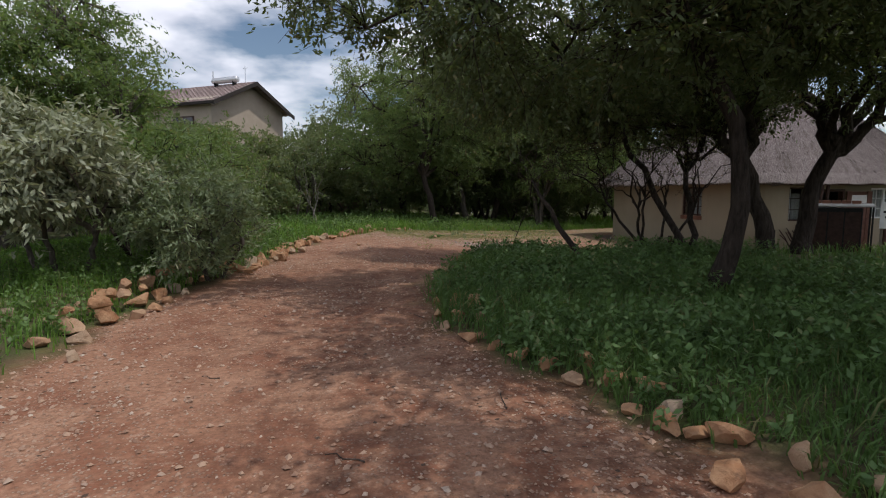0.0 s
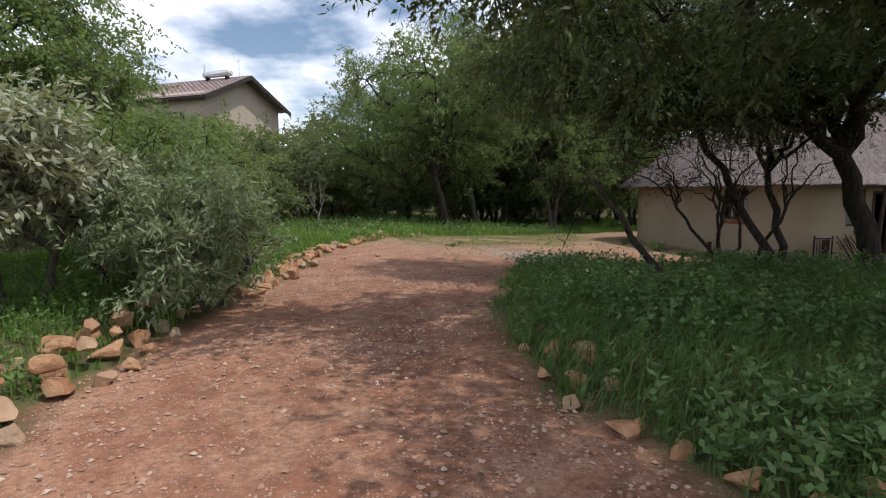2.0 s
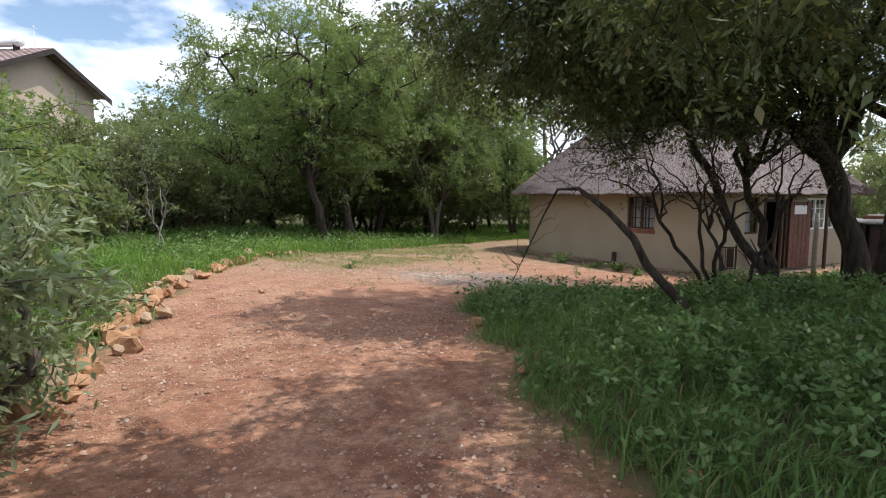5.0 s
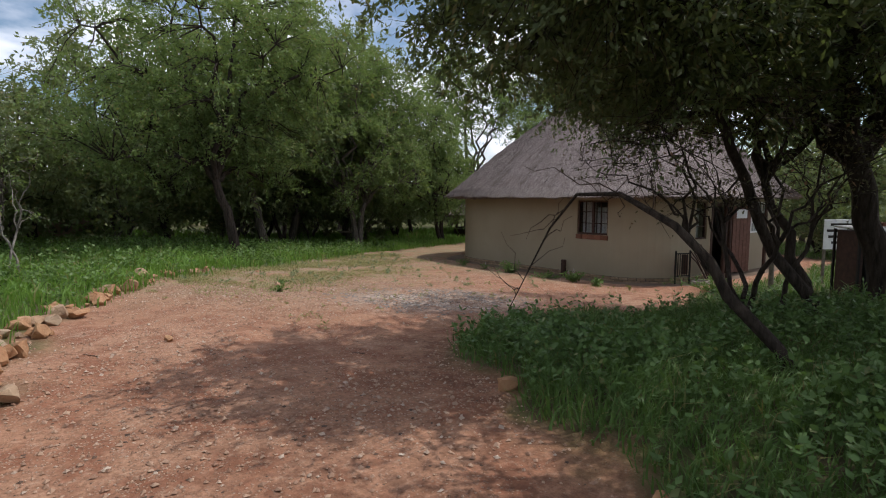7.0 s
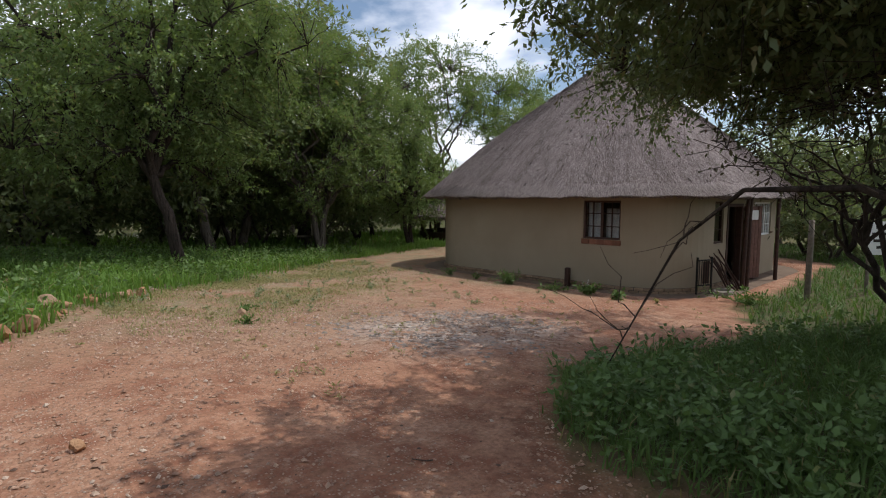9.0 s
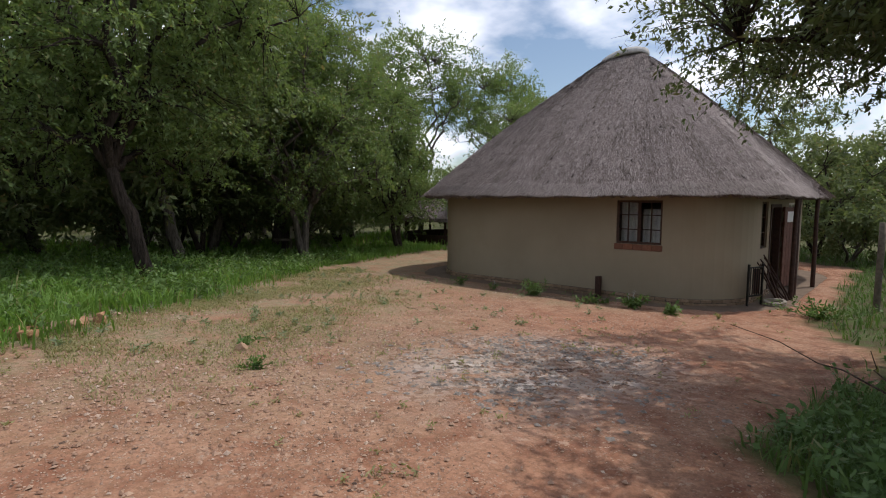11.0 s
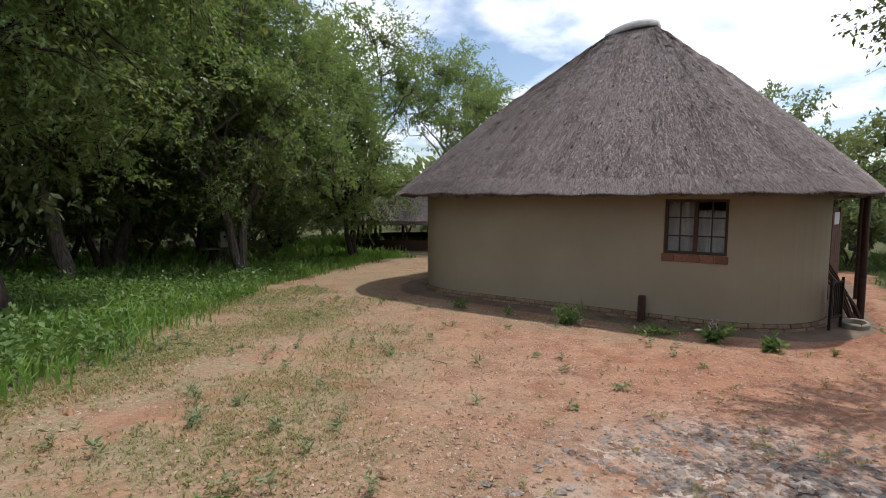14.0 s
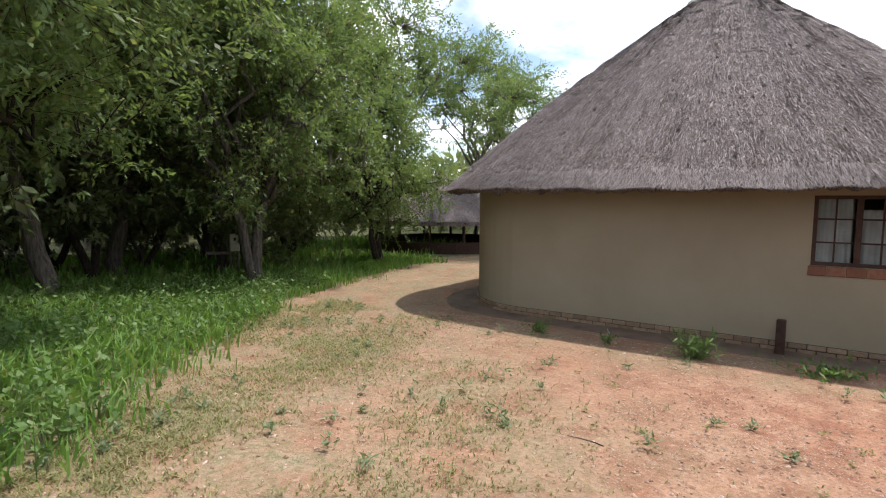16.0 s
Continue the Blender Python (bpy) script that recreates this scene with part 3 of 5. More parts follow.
def ring_wall():
    _, _, total = at_length(0, np.array([0.0]))
    cuts = sorted(set(np.round(np.concatenate([np.arange(0, total, 0.22), [o[i] for o in OPENINGS for i in (0, 1)]]), 4)))
    zs = sorted(set([FLOOR_Z, WALL_TOP] + [o[i] for o in OPENINGS for i in (2, 3)]))
    q, m, _ = at_length(0, np.array(cuts))
    bm = bmesh.new()
    thick = 0.22
    cell = {}
    grid = {}
    for i, (p, nn) in enumerate(zip(q, m)):
        for k, z in enumerate(zs):
            grid[i, k, 0] = bm.verts.new((p[0], p[1], z))
            grid[i, k, 1] = bm.verts.new((p[0] - nn[0] * thick, p[1] - nn[1] * thick, z))
    n = len(cuts)

    def solid(i, k):
        i %= n
        if k < 0 or k >= len(zs) - 1:
            return False
        s = (cuts[i] + (cuts[(i + 1) % n] if i + 1 < n else total)) / 2
        z = (zs[k] + zs[k + 1]) / 2
        return not any(o[0] < s < o[1] and o[2] < z < o[3] for o in OPENINGS)

    for i in range(n):
        j = (i + 1) % n
        for k in range(len(zs) - 1):
            if not solid(i, k):
                continue
            bm.faces.new([grid[i, k, 0], grid[i, k + 1, 0], grid[j, k + 1, 0], grid[j, k, 0]])
            bm.faces.new([grid[i, k, 1], grid[j, k, 1], grid[j, k + 1, 1], grid[i, k + 1, 1]])
            for di, a in ((-1, i), (1, j)):
                if not solid(i + di, k):
                    bm.faces.new([grid[a, k, 0], grid[a, k, 1], grid[a, k + 1, 1], grid[a, k + 1, 0]])
            for dk, b in ((-1, k), (1, k + 1)):
                if not solid(i, k + dk):
                    bm.faces.new([grid[i, b, 0], grid[j, b, 0], grid[j, b, 1], grid[i, b, 1]])
    return bm


RIDGE_A, RIDGE_B, RIDGE_Z = np.array((16.6, 18.66)), np.array((16.6, 19.42)), 6.05


def roof_surface(u, f):
    """Point of the thatch at a length u of the eave (array) and a height share f (array)."""
    q, m, total = at_length(0.70, u)
    t = np.clip(((q - RIDGE_A) @ (RIDGE_B - RIDGE_A)) / ((RIDGE_B - RIDGE_A) @ (RIDGE_B - RIDGE_A)) * 0.22 + 0.39, 0, 1)
    top = RIDGE_A + t[:, None] * (RIDGE_B - RIDGE_A)
    top = top + (q - top) * 0.03
    xy = q + (top - q) * f[:, None]
    z = EAVE_Z + 0.10 + (RIDGE_Z - EAVE_Z - 0.10) * f + 0.14 * np.sin(np.pi * np.clip(f, 0, 1) ** 0.8)
    z = z + 0.030 * np.sin(u * 2.3 + 5 * f) * np.sin(3.1 * u - 9 * f) * (1 - f)
    # bundles laid in loose courses, so that the slope is lumpy
    z = z + (0.030 * ripple(u, f * 6.4, 2.6, 301) + 0.024 * ripple(u, f * 6.4, 7.5, 302)) * np.clip(f * 12, 0, 1) * np.clip((1 - f) * 9, 0, 1)
    return np.stack([xy[:, 0], xy[:, 1], z], 1)


def make_roof(parent):
    _, _, total = at_length(0.70, np.array([0.0]))
    N = 520
    u = np.linspace(0, total, N, endpoint=False)
    rows, uv = [], []
    q, m, _ = at_length(0.70, u)
    rng = np.random.default_rng(8)
    rough_edge = 0.020 * rng.normal(0, 1, N) + 0.035 * ripple(u, u * 0, 1.3, 305)
    inner, _, _ = at_length(0.05, u / total * at_length(0.05, np.array([0.0]))[2])
    rows.append(np.column_stack([inner, np.full(N, EAVE_Z + 0.42)]))
    under = q - m * 0.05
    rows.append(np.column_stack([under, EAVE_Z + rough_edge]))
    rows.append(np.column_stack([q, EAVE_Z + 0.03 + rough_edge]))
    levels = np.concatenate([np.linspace(0, 0.1, 4), np.linspace(0.115, 1.0, 72)])
    for f in levels:
        rows.append(roof_surface(u, np.full(N, f)))
    R = len(rows)
    P = np.array(rows)
    a, b = np.meshgrid(np.arange(R - 1), np.arange(N), indexing="ij")
    a, b = a.ravel(), b.ravel()
    c = (b + 1) % N
    me = mesh_np("roof", P.reshape(-1, 3), np.stack([a * N + b, a * N + c, (a + 1) * N + c, (a + 1) * N + b], 1), THATCH, True)
    slope = np.concatenate([[-0.9, -0.2, -0.1], levels * 6.4])
    lay = me.uv_layers.new(name="along")
    uu = np.stack([np.stack([u[b], slope[a]], 1), np.stack([u[b] + total / N, slope[a]], 1), np.stack([u[b] + total / N, slope[a + 1]], 1), np.stack([u[b], slope[a + 1]], 1)], 1)
    lay.data.foreach_set("uv", uu.astype(np.float32).ravel())
    roof = part("roof", me, THATCH, parent, "weathered grey-brown thatch with shaggy eave")
    # loose straw lying down the slope, denser at the eave
    M = 100000
    su = rng.uniform(S_WEST - 6, S_SOUTH + 8, M) * total / at_length(0, np.array([0.0]))[2]
    sf = np.concatenate([rng.uniform(-0.01, 0.05, M // 3), rng.uniform(0, 0.97, M - M // 3)])
    p0 = roof_surface(su, sf)
    p1 = roof_surface(su + rng.normal(0, 0.03, M), np.maximum(sf - rng.uniform(0.012, 0.03, M), -0.022))
    lift = np.column_stack([np.zeros((M, 2)), rng.uniform(0.004, 0.045, M)])
    way = p1 - p0
    side = np.cross(way, np.array([0, 0, 1.0]))
    side /= np.linalg.norm(side, axis=1)[:, None] + 1e-9
    w = rng.uniform(0.004, 0.010, M)[:, None]
    v = np.stack([p0 - side * w, p0 + side * w, p1 + lift], 1).reshape(-1, 3)
    straw = part("straw", mesh_np("straw", v, np.arange(3 * M).reshape(M, 3), STRAW), STRAW, roof)
    straw["kind"] = "stuff"
    # cement cap over the short ridge
    bm = bmesh.new()
    rings = []
    for k in range(9):
        s = k / 8
        y = RIDGE_A[1] - 0.24 + s * (RIDGE_B[1] - RIDGE_A[1] + 0.56)
        end = 1 - 0.30 * abs(2 * s - 1) ** 3
        top = RIDGE_Z + 0.02 - 0.30 * max(0.0, s - 0.42) ** 1.3 - 0.10 * max(0.0, 0.2 - s)
        ring = []
        for j in range(9):
            a = math.pi * j / 8
            ring.append(bm.verts.new((RIDGE_A[0] + 0.36 * end * math.cos(a), y, top - 0.06 + 0.24 * end * math.sin(a) ** 0.8)))
        rings.append(ring)
    for r0, r1 in zip(rings[:-1], rings[1:]):
        for j in range(8):
            bm.faces.new([r0[j], r0[j + 1], r1[j + 1], r1[j]])
    bm.faces.new(rings[0][::-1]), bm.faces.new(rings[-1])
    for r0, r1 in zip(rings[:-1], rings[1:]):
        bm.faces.new([r0[0], r1[0], r1[8], r0[8]])
    part("ridge_cap", bm, CAP, roof, "pale cement ridge cap", True)


def casement(parent, opening, cols, rows_, leaves_n, frame_mat, curtain=True, depth=0.06, sill=True):
    """A steel window in a straight stretch of wall."""
    (p0, p1), (nn, _), _ = at_length(0, np.array([opening[0], opening[1]]))
    along = (p1 - p0) / np.linalg.norm(p1 - p0)
    W, z0, z1 = np.linalg.norm(p1 - p0), opening[2], opening[3]
    m = Matrix(((along[0], nn[0], 0, p0[0]), (along[1], nn[1], 0, p0[1]), (0, 0, 1, 0), (0, 0, 0, 1)))
    win = thing_part("window", parent)
    bm = bmesh.new()
    for a in (0.0, W - 0.05):
        box(bm, a, a + 0.05, -depth - 0.04, -depth + 0.02, z0, z1, m)
    for z in (z0, z1 - 0.05):
        box(bm, 0.05, W - 0.05, -depth - 0.04, -depth + 0.02, z, z + 0.05, m)
    for k in range(1, leaves_n):
        box(bm, W * k / leaves_n - 0.035, W * k / leaves_n + 0.035, -depth - 0.035, -depth + 0.025, z0 + 0.05, z1 - 0.05, m)
    part("window_frame", bm, frame_mat, win)
    lw = W / leaves_n
    for k in range(leaves_n):
        for c in range(1, cols):
            bm = bmesh.new()
            box(bm, lw * k + lw * c / cols - 0.011, lw * k + lw * c / cols + 0.011, -depth - 0.025, -depth + 0.01, z0 + 0.05, z1 - 0.05, m)
            part("glazing_bar", bm, frame_mat, win)
        for r in range(1, rows_):
            bm = bmesh.new()
            z = z0 + (z1 - z0) * r / rows_
            box(bm, lw * k + 0.04, lw * (k + 1) - 0.04, -depth - 0.02, -depth + 0.012, z - 0.011, z + 0.011, m)
            part("glazing_bar", bm, frame_mat, win)
    for k in range(leaves_n):
        for c in range(cols):
            for r in range(rows_):
                a0, a1 = lw * k + lw * c / cols + 0.012, lw * k + lw * (c + 1) / cols - 0.012
                b0, b1 = z0 + (z1 - z0) * r / rows_ + 0.012, z0 + (z1 - z0) * (r + 1) / rows_ - 0.012
                o = part("pane", box_bm(a0, a1, -depth - 0.012, -depth - 0.008, b0, b1, m), GLASS, win)
                o.visible_shadow = False
    if curtain:
        for a, b, top in ((0.03, W * 0.44, z1), (W * 0.5, W - 0.03, z1 - 0.2)):
            n = 40
            xs = np.linspace(a, b, n)
            ys = -0.25 + 0.018 * np.sin(xs * 55) + 0.01 * np.sin(xs * 23)
            bm = bmesh.new()
            lo = [bm.verts.new(m @ Vector((x, y, z0 - 0.05))) for x, y in zip(xs, ys)]
            hi = [bm.verts.new(m @ Vector((x, y, top))) for x, y in zip(xs, ys)]
            for i in range(n - 1):
                bm.faces.new([lo[i], lo[i + 1], hi[i + 1], hi[i]])
            part("curtain", bm, CURTAIN, win)
    if sill:
        n = 5
        for k in range(n):
            a = -0.03 + (W + 0.06) * k / n
            part("sill_brick", box_bm(a + 0.004, a + (W + 0.06) / n - 0.004, -0.1, 0.035, z0 - 0.135, z0 - 0.003, m, bevel=0.008), SILLBRICK, win)
    return win, m


def thing_part(name, parent):
    ob = new(name)
    ob.parent = parent
    return ob


def make_hut():
    hut = thing("thatched_hut", (16.5, 19.0, FLOOR_Z), "beige plastered hut with rounded corners and grey thatched roof", "hut")
    part("wall", ring_wall(), PLASTER, hut, "smooth beige plaster wall")
    make_roof(hut)
    casement(hut, WIN_W, 2, 3, 2, DARKWOOD)
    casement(hut, WIN_S, 1, 3, 1, DARKWOOD, sill=False)
    casement(hut, WIN_S2, 2, 3, 3, WHITE, sill=False)
    # floor, ceiling and added inner wall behind the openings, coloured dark as if unlit
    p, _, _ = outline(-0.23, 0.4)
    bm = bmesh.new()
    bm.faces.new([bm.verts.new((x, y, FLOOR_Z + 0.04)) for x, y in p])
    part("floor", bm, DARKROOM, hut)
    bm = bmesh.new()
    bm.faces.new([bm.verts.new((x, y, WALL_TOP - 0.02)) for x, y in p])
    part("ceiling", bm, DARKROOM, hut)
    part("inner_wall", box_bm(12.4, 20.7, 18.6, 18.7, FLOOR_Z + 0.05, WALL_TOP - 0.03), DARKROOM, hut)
    # brick plinth, two courses of single bricks on mortar
    q, nn, _ = at_length(0.012, np.arange(S_WEST - 3.2, S_SOUTH + 1.6, 0.06))
    bm = bmesh.new()
    lo = [bm.verts.new((a[0], a[1], FLOOR_Z - 0.05)) for a in q]
    hi = [bm.verts.new((a[0], a[1], FLOOR_Z + 0.165)) for a in q]
    back = [bm.verts.new((a[0] - 0.1 * b[0], a[1] - 0.1 * b[1], FLOOR_Z + 0.165)) for a, b in zip(q, nn)]
    for i in range(len(q) - 1):
        bm.faces.new([lo[i], lo[i + 1], hi[i + 1], hi[i]])
        bm.faces.new([hi[i], hi[i + 1], back[i + 1], back[i]])
    plinth = part("plinth", bm, MORTAR, hut, "brick plinth course")
    rng = random.Random(4)
    meshes = []
    for k in range(5):
        bmk = box_bm(-0.108, 0.108, -0.03, 0.03, -0.034, 0.034, bevel=0.007)
        for v in bmk.verts:
            v.co += Vector((rng.uniform(-1, 1), rng.uniform(-1, 1), rng.uniform(-1, 1))) * 0.004
        me = bpy.data.meshes.new("brick")
        bmk.to_mesh(me), bmk.free()
        me.materials.append(BRICK)
        meshes.append(me)
    for course in range(2):
        s = S_WEST - 3.1 + 0.115 * course
        while s < S_SOUTH + 1.5:
            (c,), (d,), _ = at_length(0.008, np.array([s]))
            o = new("brick", rng.choice(meshes))
            o.parent = plinth
            o.matrix_basis = pose(c[0] - 16.5, c[1] - 19.0, 0.045 + 0.08 * course, 0, 0, math.degrees(math.atan2(d[1], d[0])) - 90)
            s += 0.23
    # the doorway: frame, and a red-brown leaf standing open against the wall
    bm = bmesh.new()
    (p0, p1), _, _ = at_length(0, np.array([DOOR_S[0], DOOR_S[1]]))
    box(bm, p0[0], p0[0] + 0.08, p0[1] - 0.02, p0[1] + 0.14, FLOOR_Z + 0.05, 1.52)
    box(bm, p1[0] - 0.08, p1[0], p0[1] - 0.02, p0[1] + 0.14, FLOOR_Z + 0.05, 1.52)
    box(bm, p0[0] + 0.08, p1[0] - 0.08, p0[1] - 0.02, p0[1] + 0.14, 1.44, 1.52)
    part("door_frame", bm, DARKWOOD, hut)
    leaf = thing_part("door", hut)
    m = pose(p1[0], p0[1] - 0.07, 0, 0, 0, -14)
    bm = bmesh.new()
    for k in range(5):
        box(bm, 0.02 + 0.16 * k, 0.165 + 0.16 * k, -0.02, 0.02, FLOOR_Z + 0.08, 1.05 if 0 < k < 4 else 1.45, m)
    for z in (FLOOR_Z + 0.12, 0.3, 0.95, 1.33):
        box(bm, 0.03, 0.80, 0.021, 0.045, z, z + 0.11, m)
    part("door_leaf", bm, REDWOOD, leaf, "red-brown plank door standing open")
    part("door_pane", box_bm(0.18, 0.65, -0.008, 0.008, 1.06, 1.33, m), WHITE, leaf, "pale door light")
    return hut


make_hut()


def rounded_slab(name, grow, z0, z1, material, z_wall):
    p, _, _ = outline(grow, 0.4)
    bm = bmesh.new()
    lo = [bm.verts.new((x, y, z0)) for x, y in p]
    hi = [bm.verts.new((x, y, z1)) for x, y in p]
    mid, _, _ = at_length(-0.02, np.linspace(0, at_length(-0.02, np.array([0.0]))[2], len(p), endpoint=False))
    inn = [bm.verts.new((x, y, z_wall)) for x, y in mid]
    for i in range(len(p)):
        j = (i + 1) % len(p)
        bm.faces.new([hi[i], hi[j], inn[j], inn[i]])
        bm.faces.new([lo[i], lo[j], hi[j], hi[i]])
    me = bpy.data.meshes.new(name)
    bmesh.ops.recalc_face_normals(bm, faces=bm.faces[:])
    bm.to_mesh(me), bm.free()
    me.materials.append(material)
    return new(name, me)


tagged(rounded_slab("apron_paving", 0.95, -0.9, FLOOR_Z + 0.02, APRON, FLOOR_Z + 0.035), "stained concrete apron round the hut", "paving", kind="structure")


# ---- trees and shrubs ----
def up(x, y):
    return (x, y, float(ground_z(x, y)))


# last crown lobe lies out of view, added to shade the drive edge and grass
plant("tree", "dark-barked thorn tree with feathery spreading crown over the drive", "tree", up(4.7, 5.95), [(0, 0, 3.1, -0.3, 0.1)],
      [(-1.7, 0.9, 3.5, 2.3, 2.1, 1.25), (-4.3, 1.0, 3.6, 1.3, 1.0, 0.6), (-0.6, -1.4, 4.1, 2.8, 2.0, 1.15), (1.8, 0.2, 4.4, 3.0, 3.0, 1.5), (2.2, -2.6, 4.4, 2.4, 2.0, 1.2), (-0.7, -3.5, 4.4, 2.3, 2.0, 1.0)], 670, 7, 25, (0.100, 0.038), LEAF_ACACIA, BARK_DARK, 0.125, 11, "thorn trees", 0.60, limbs=10, low_gap=1.9)
plant("tree", "twin-trunked dark thorn tree with wide feathery crown", "tree", up(8.4, 9.2), [(0, 0, 1.9, -0.4, 0.3), (0.75, -0.1, 2.0, 0.35, -0.2)],
      [(-0.8, 0.6, 4.2, 3.6, 3.9, 1.8), (1.8, -1.6, 4.7, 3.2, 3.2, 1.9), (0.3, 3.7, 3.8, 3.0, 2.2, 1.4)], 590, 7, 25, (0.095, 0.036), LEAF_ACACIA, BARK_DARK, 0.19, 12, "thorn trees", 0.66, limbs=9, low_gap=1.9)
plant("tree", "leaning thorn tree with low dark crown beside the drive", "tree", up(6.85, 9.35), [(0, 0, 2.5, -1.05, 0.95), (0.2, 0.1, 1.7, 0.3, 0.9)],
      [(-2.2, 1.5, 3.3, 2.4, 2.0, 1.15), (0.0, 1.4, 3.4, 2.4, 2.1, 1.2), (-3.6, 1.5, 3.7, 1.5, 1.5, 0.9)], 450, 7, 24, (0.092, 0.035), LEAF_ACACIA, BARK_DARK, 0.075, 13, "thorn trees", 0.58, limbs=7, low_gap=1.75)
# trunk stands out of view; tree added so its crown shades the grass
plant("tree", "dark spreading thorn tree added to shade the grass", "tree", up(7.9, 3.4), [(0, 0, 2.4, 0.2, 0.1)],
      [(-0.6, -0.4, 4.4, 3.0, 2.8, 1.3), (-0.8, -2.6, 4.4, 2.6, 2.2, 1.2)], 205, 7, 22, (0.105, 0.042), LEAF_ACACIA, BARK_DARK, 0.14, 26, "thorn trees", 0.64, limbs=6, low_gap=2.2)
plant("shrub", "many-stemmed half-bare dark shrub in the grass", "shrub", up(6.3, 10.0),
      [(0, 0, 1.1, -0.7, 0.5), (0.1, 0, 1.2, 0.1, 0.5), (0.15, -0.1, 1.1, 0.7, -0.2), (-0.1, 0.1, 1.0, -0.4, -0.5), (0, 0.15, 0.9, 0.9, 0.7)],
      [(-0.4, 0.2, 2.1, 2.2, 1.8, 0.8)], 90, 6, 6, (0.05, 0.022), LEAF_DRY, BARK_DARK, 0.035, 14, "", 0.5, droop=0.0, limbs=5)
plant("shrub", "grey-green leafy shrub leaning over the border rocks", "shrub", up(-2.1, 8.8), [(0, 0, 0.6, -0.2, 0.1), (0.2, 0.1, 0.5, 0.4, -0.3), (-0.2, 0, 0.5, -0.4, 0.3), (0.1, -0.2, 0.4, 0.2, -0.6)],
      [(0.0, -0.25, 0.9, 0.85, 1.3, 0.85), (-0.3, 0.7, 1.15, 0.85, 0.9, 0.85)], 165, 8, 20, (0.095, 0.026), LEAF_GREY, BARK_GREY, 0.035, 15, "drive shrubs", 0.36, limbs=6, low_gap=0.12)
plant("shrub", "open green shrub with bare dark stems behind the rocks", "shrub", up(-3.45, 10.3), [(0, 0, 0.8, -0.6, 0.1), (0.2, 0.1, 0.7, 0.9, -0.3), (-0.2, 0, 0.9, -0.4, 0.6), (0.1, 0.1, 0.9, 0.4, -0.7)],
      [(0.4, -0.1, 1.6, 1.6, 1.5, 0.8), (-0.8, 0.5, 1.8, 1.4, 1.4, 0.9)], 170, 7, 18, (0.08, 0.030), LEAF_GREEN, BARK_DARK, 0.04, 36, "drive shrubs", 0.38, limbs=6, low_gap=0.75)
plant("shrub", "pale silvery-leaved shrub beside the drive", "shrub", up(-4.0, 8.5), [(0, 0, 0.8, -0.2, 0.1), (0.2, 0.1, 0.6, 0.4, -0.3), (-0.2, 0, 0.6, -0.4, 0.3)],
      [(0.1, -0.2, 1.65, 1.45, 1.5, 0.8), (-0.4, 0.3, 2.2, 1.1, 1.2, 0.7), (-0.6, -0.8, 1.5, 1.2, 1.1, 0.8)], 230, 7, 18, (0.125, 0.040), LEAF_PALE, BARK_GREY, 0.045, 16, "drive shrubs", 0.42, droop=0.55, limbs=6, low_gap=0.6)
plant("shrub", "green bushy shrub behind the border rocks", "shrub", up(-4.0, 12.6), [(0, 0, 0.9, -0.2, 0.1), (0.2, 0.1, 0.7, 0.4, -0.3)],
      [(0, 0, 1.5, 1.9, 2.2, 1.3), (-1.2, 1.5, 1.8, 1.6, 1.8, 1.4), (1.1, 1.3, 1.6, 1.2, 1.5, 1.3)], 320, 7, 20, (0.09, 0.034), LEAF_GREEN, BARK_GREY, 0.05, 17, "drive shrubs", 0.42, limbs=6, low_gap=0.25)
plant("tree", "leafy green tree behind the drive shrubs", "tree", up(-7.0, 13.0), [(0, 0, 2.0, 0.2, 0.1)],
      [(0.3, 0, 4.0, 2.9, 3.0, 2.0), (-1.5, -1, 3.4, 2.5, 2.5, 2.2), (1.6, -0.6, 3.6, 1.9, 1.8, 1.2)], 560, 7, 20, (0.105, 0.040), LEAF_GREEN, BARK_GREY, 0.16, 18, "", 0.65, limbs=7)
plant("tree", "broad leafy tree with short leaning trunk in the grass", "tree", up(4.3, 23.4), [(0, 0, 2.3, -0.62, 0.05)],
      [(-0.3, 0.8, 6.0, 3.4, 2.9, 3.0), (-2.3, 0.5, 3.8, 2.4, 2.2, 1.6), (1.3, 1.3, 4.1, 2.3, 2.2, 2.0), (1.8, 0.8, 6.6, 2.2, 2.2, 2.0)], 620, 7, 21, (0.11, 0.043), LEAF_GREEN, BARK_DARK, 0.16, 19, "", 0.62, limbs=13, low_gap=1.5)
plant("tree", "leafy tree with pale leaning trunk near the yard edge", "tree", up(11.05, 28.1), [(0, 0, 2.0, 0.35, 0.2), (-0.1, 0.1, 1.8, -0.4, 0.1)],
      [(-0.4, 0, 4.2, 3.2, 3.0, 2.5), (-1.4, 0.4, 7.0, 2.7, 2.5, 2.6), (1.2, 0.6, 6.4, 2.4, 2.4, 2.4)], 600, 7, 22, (0.11, 0.044), LEAF_GREEN, BARK_GREY, 0.15, 20, "", 0.66, limbs=8, low_gap=1.2)

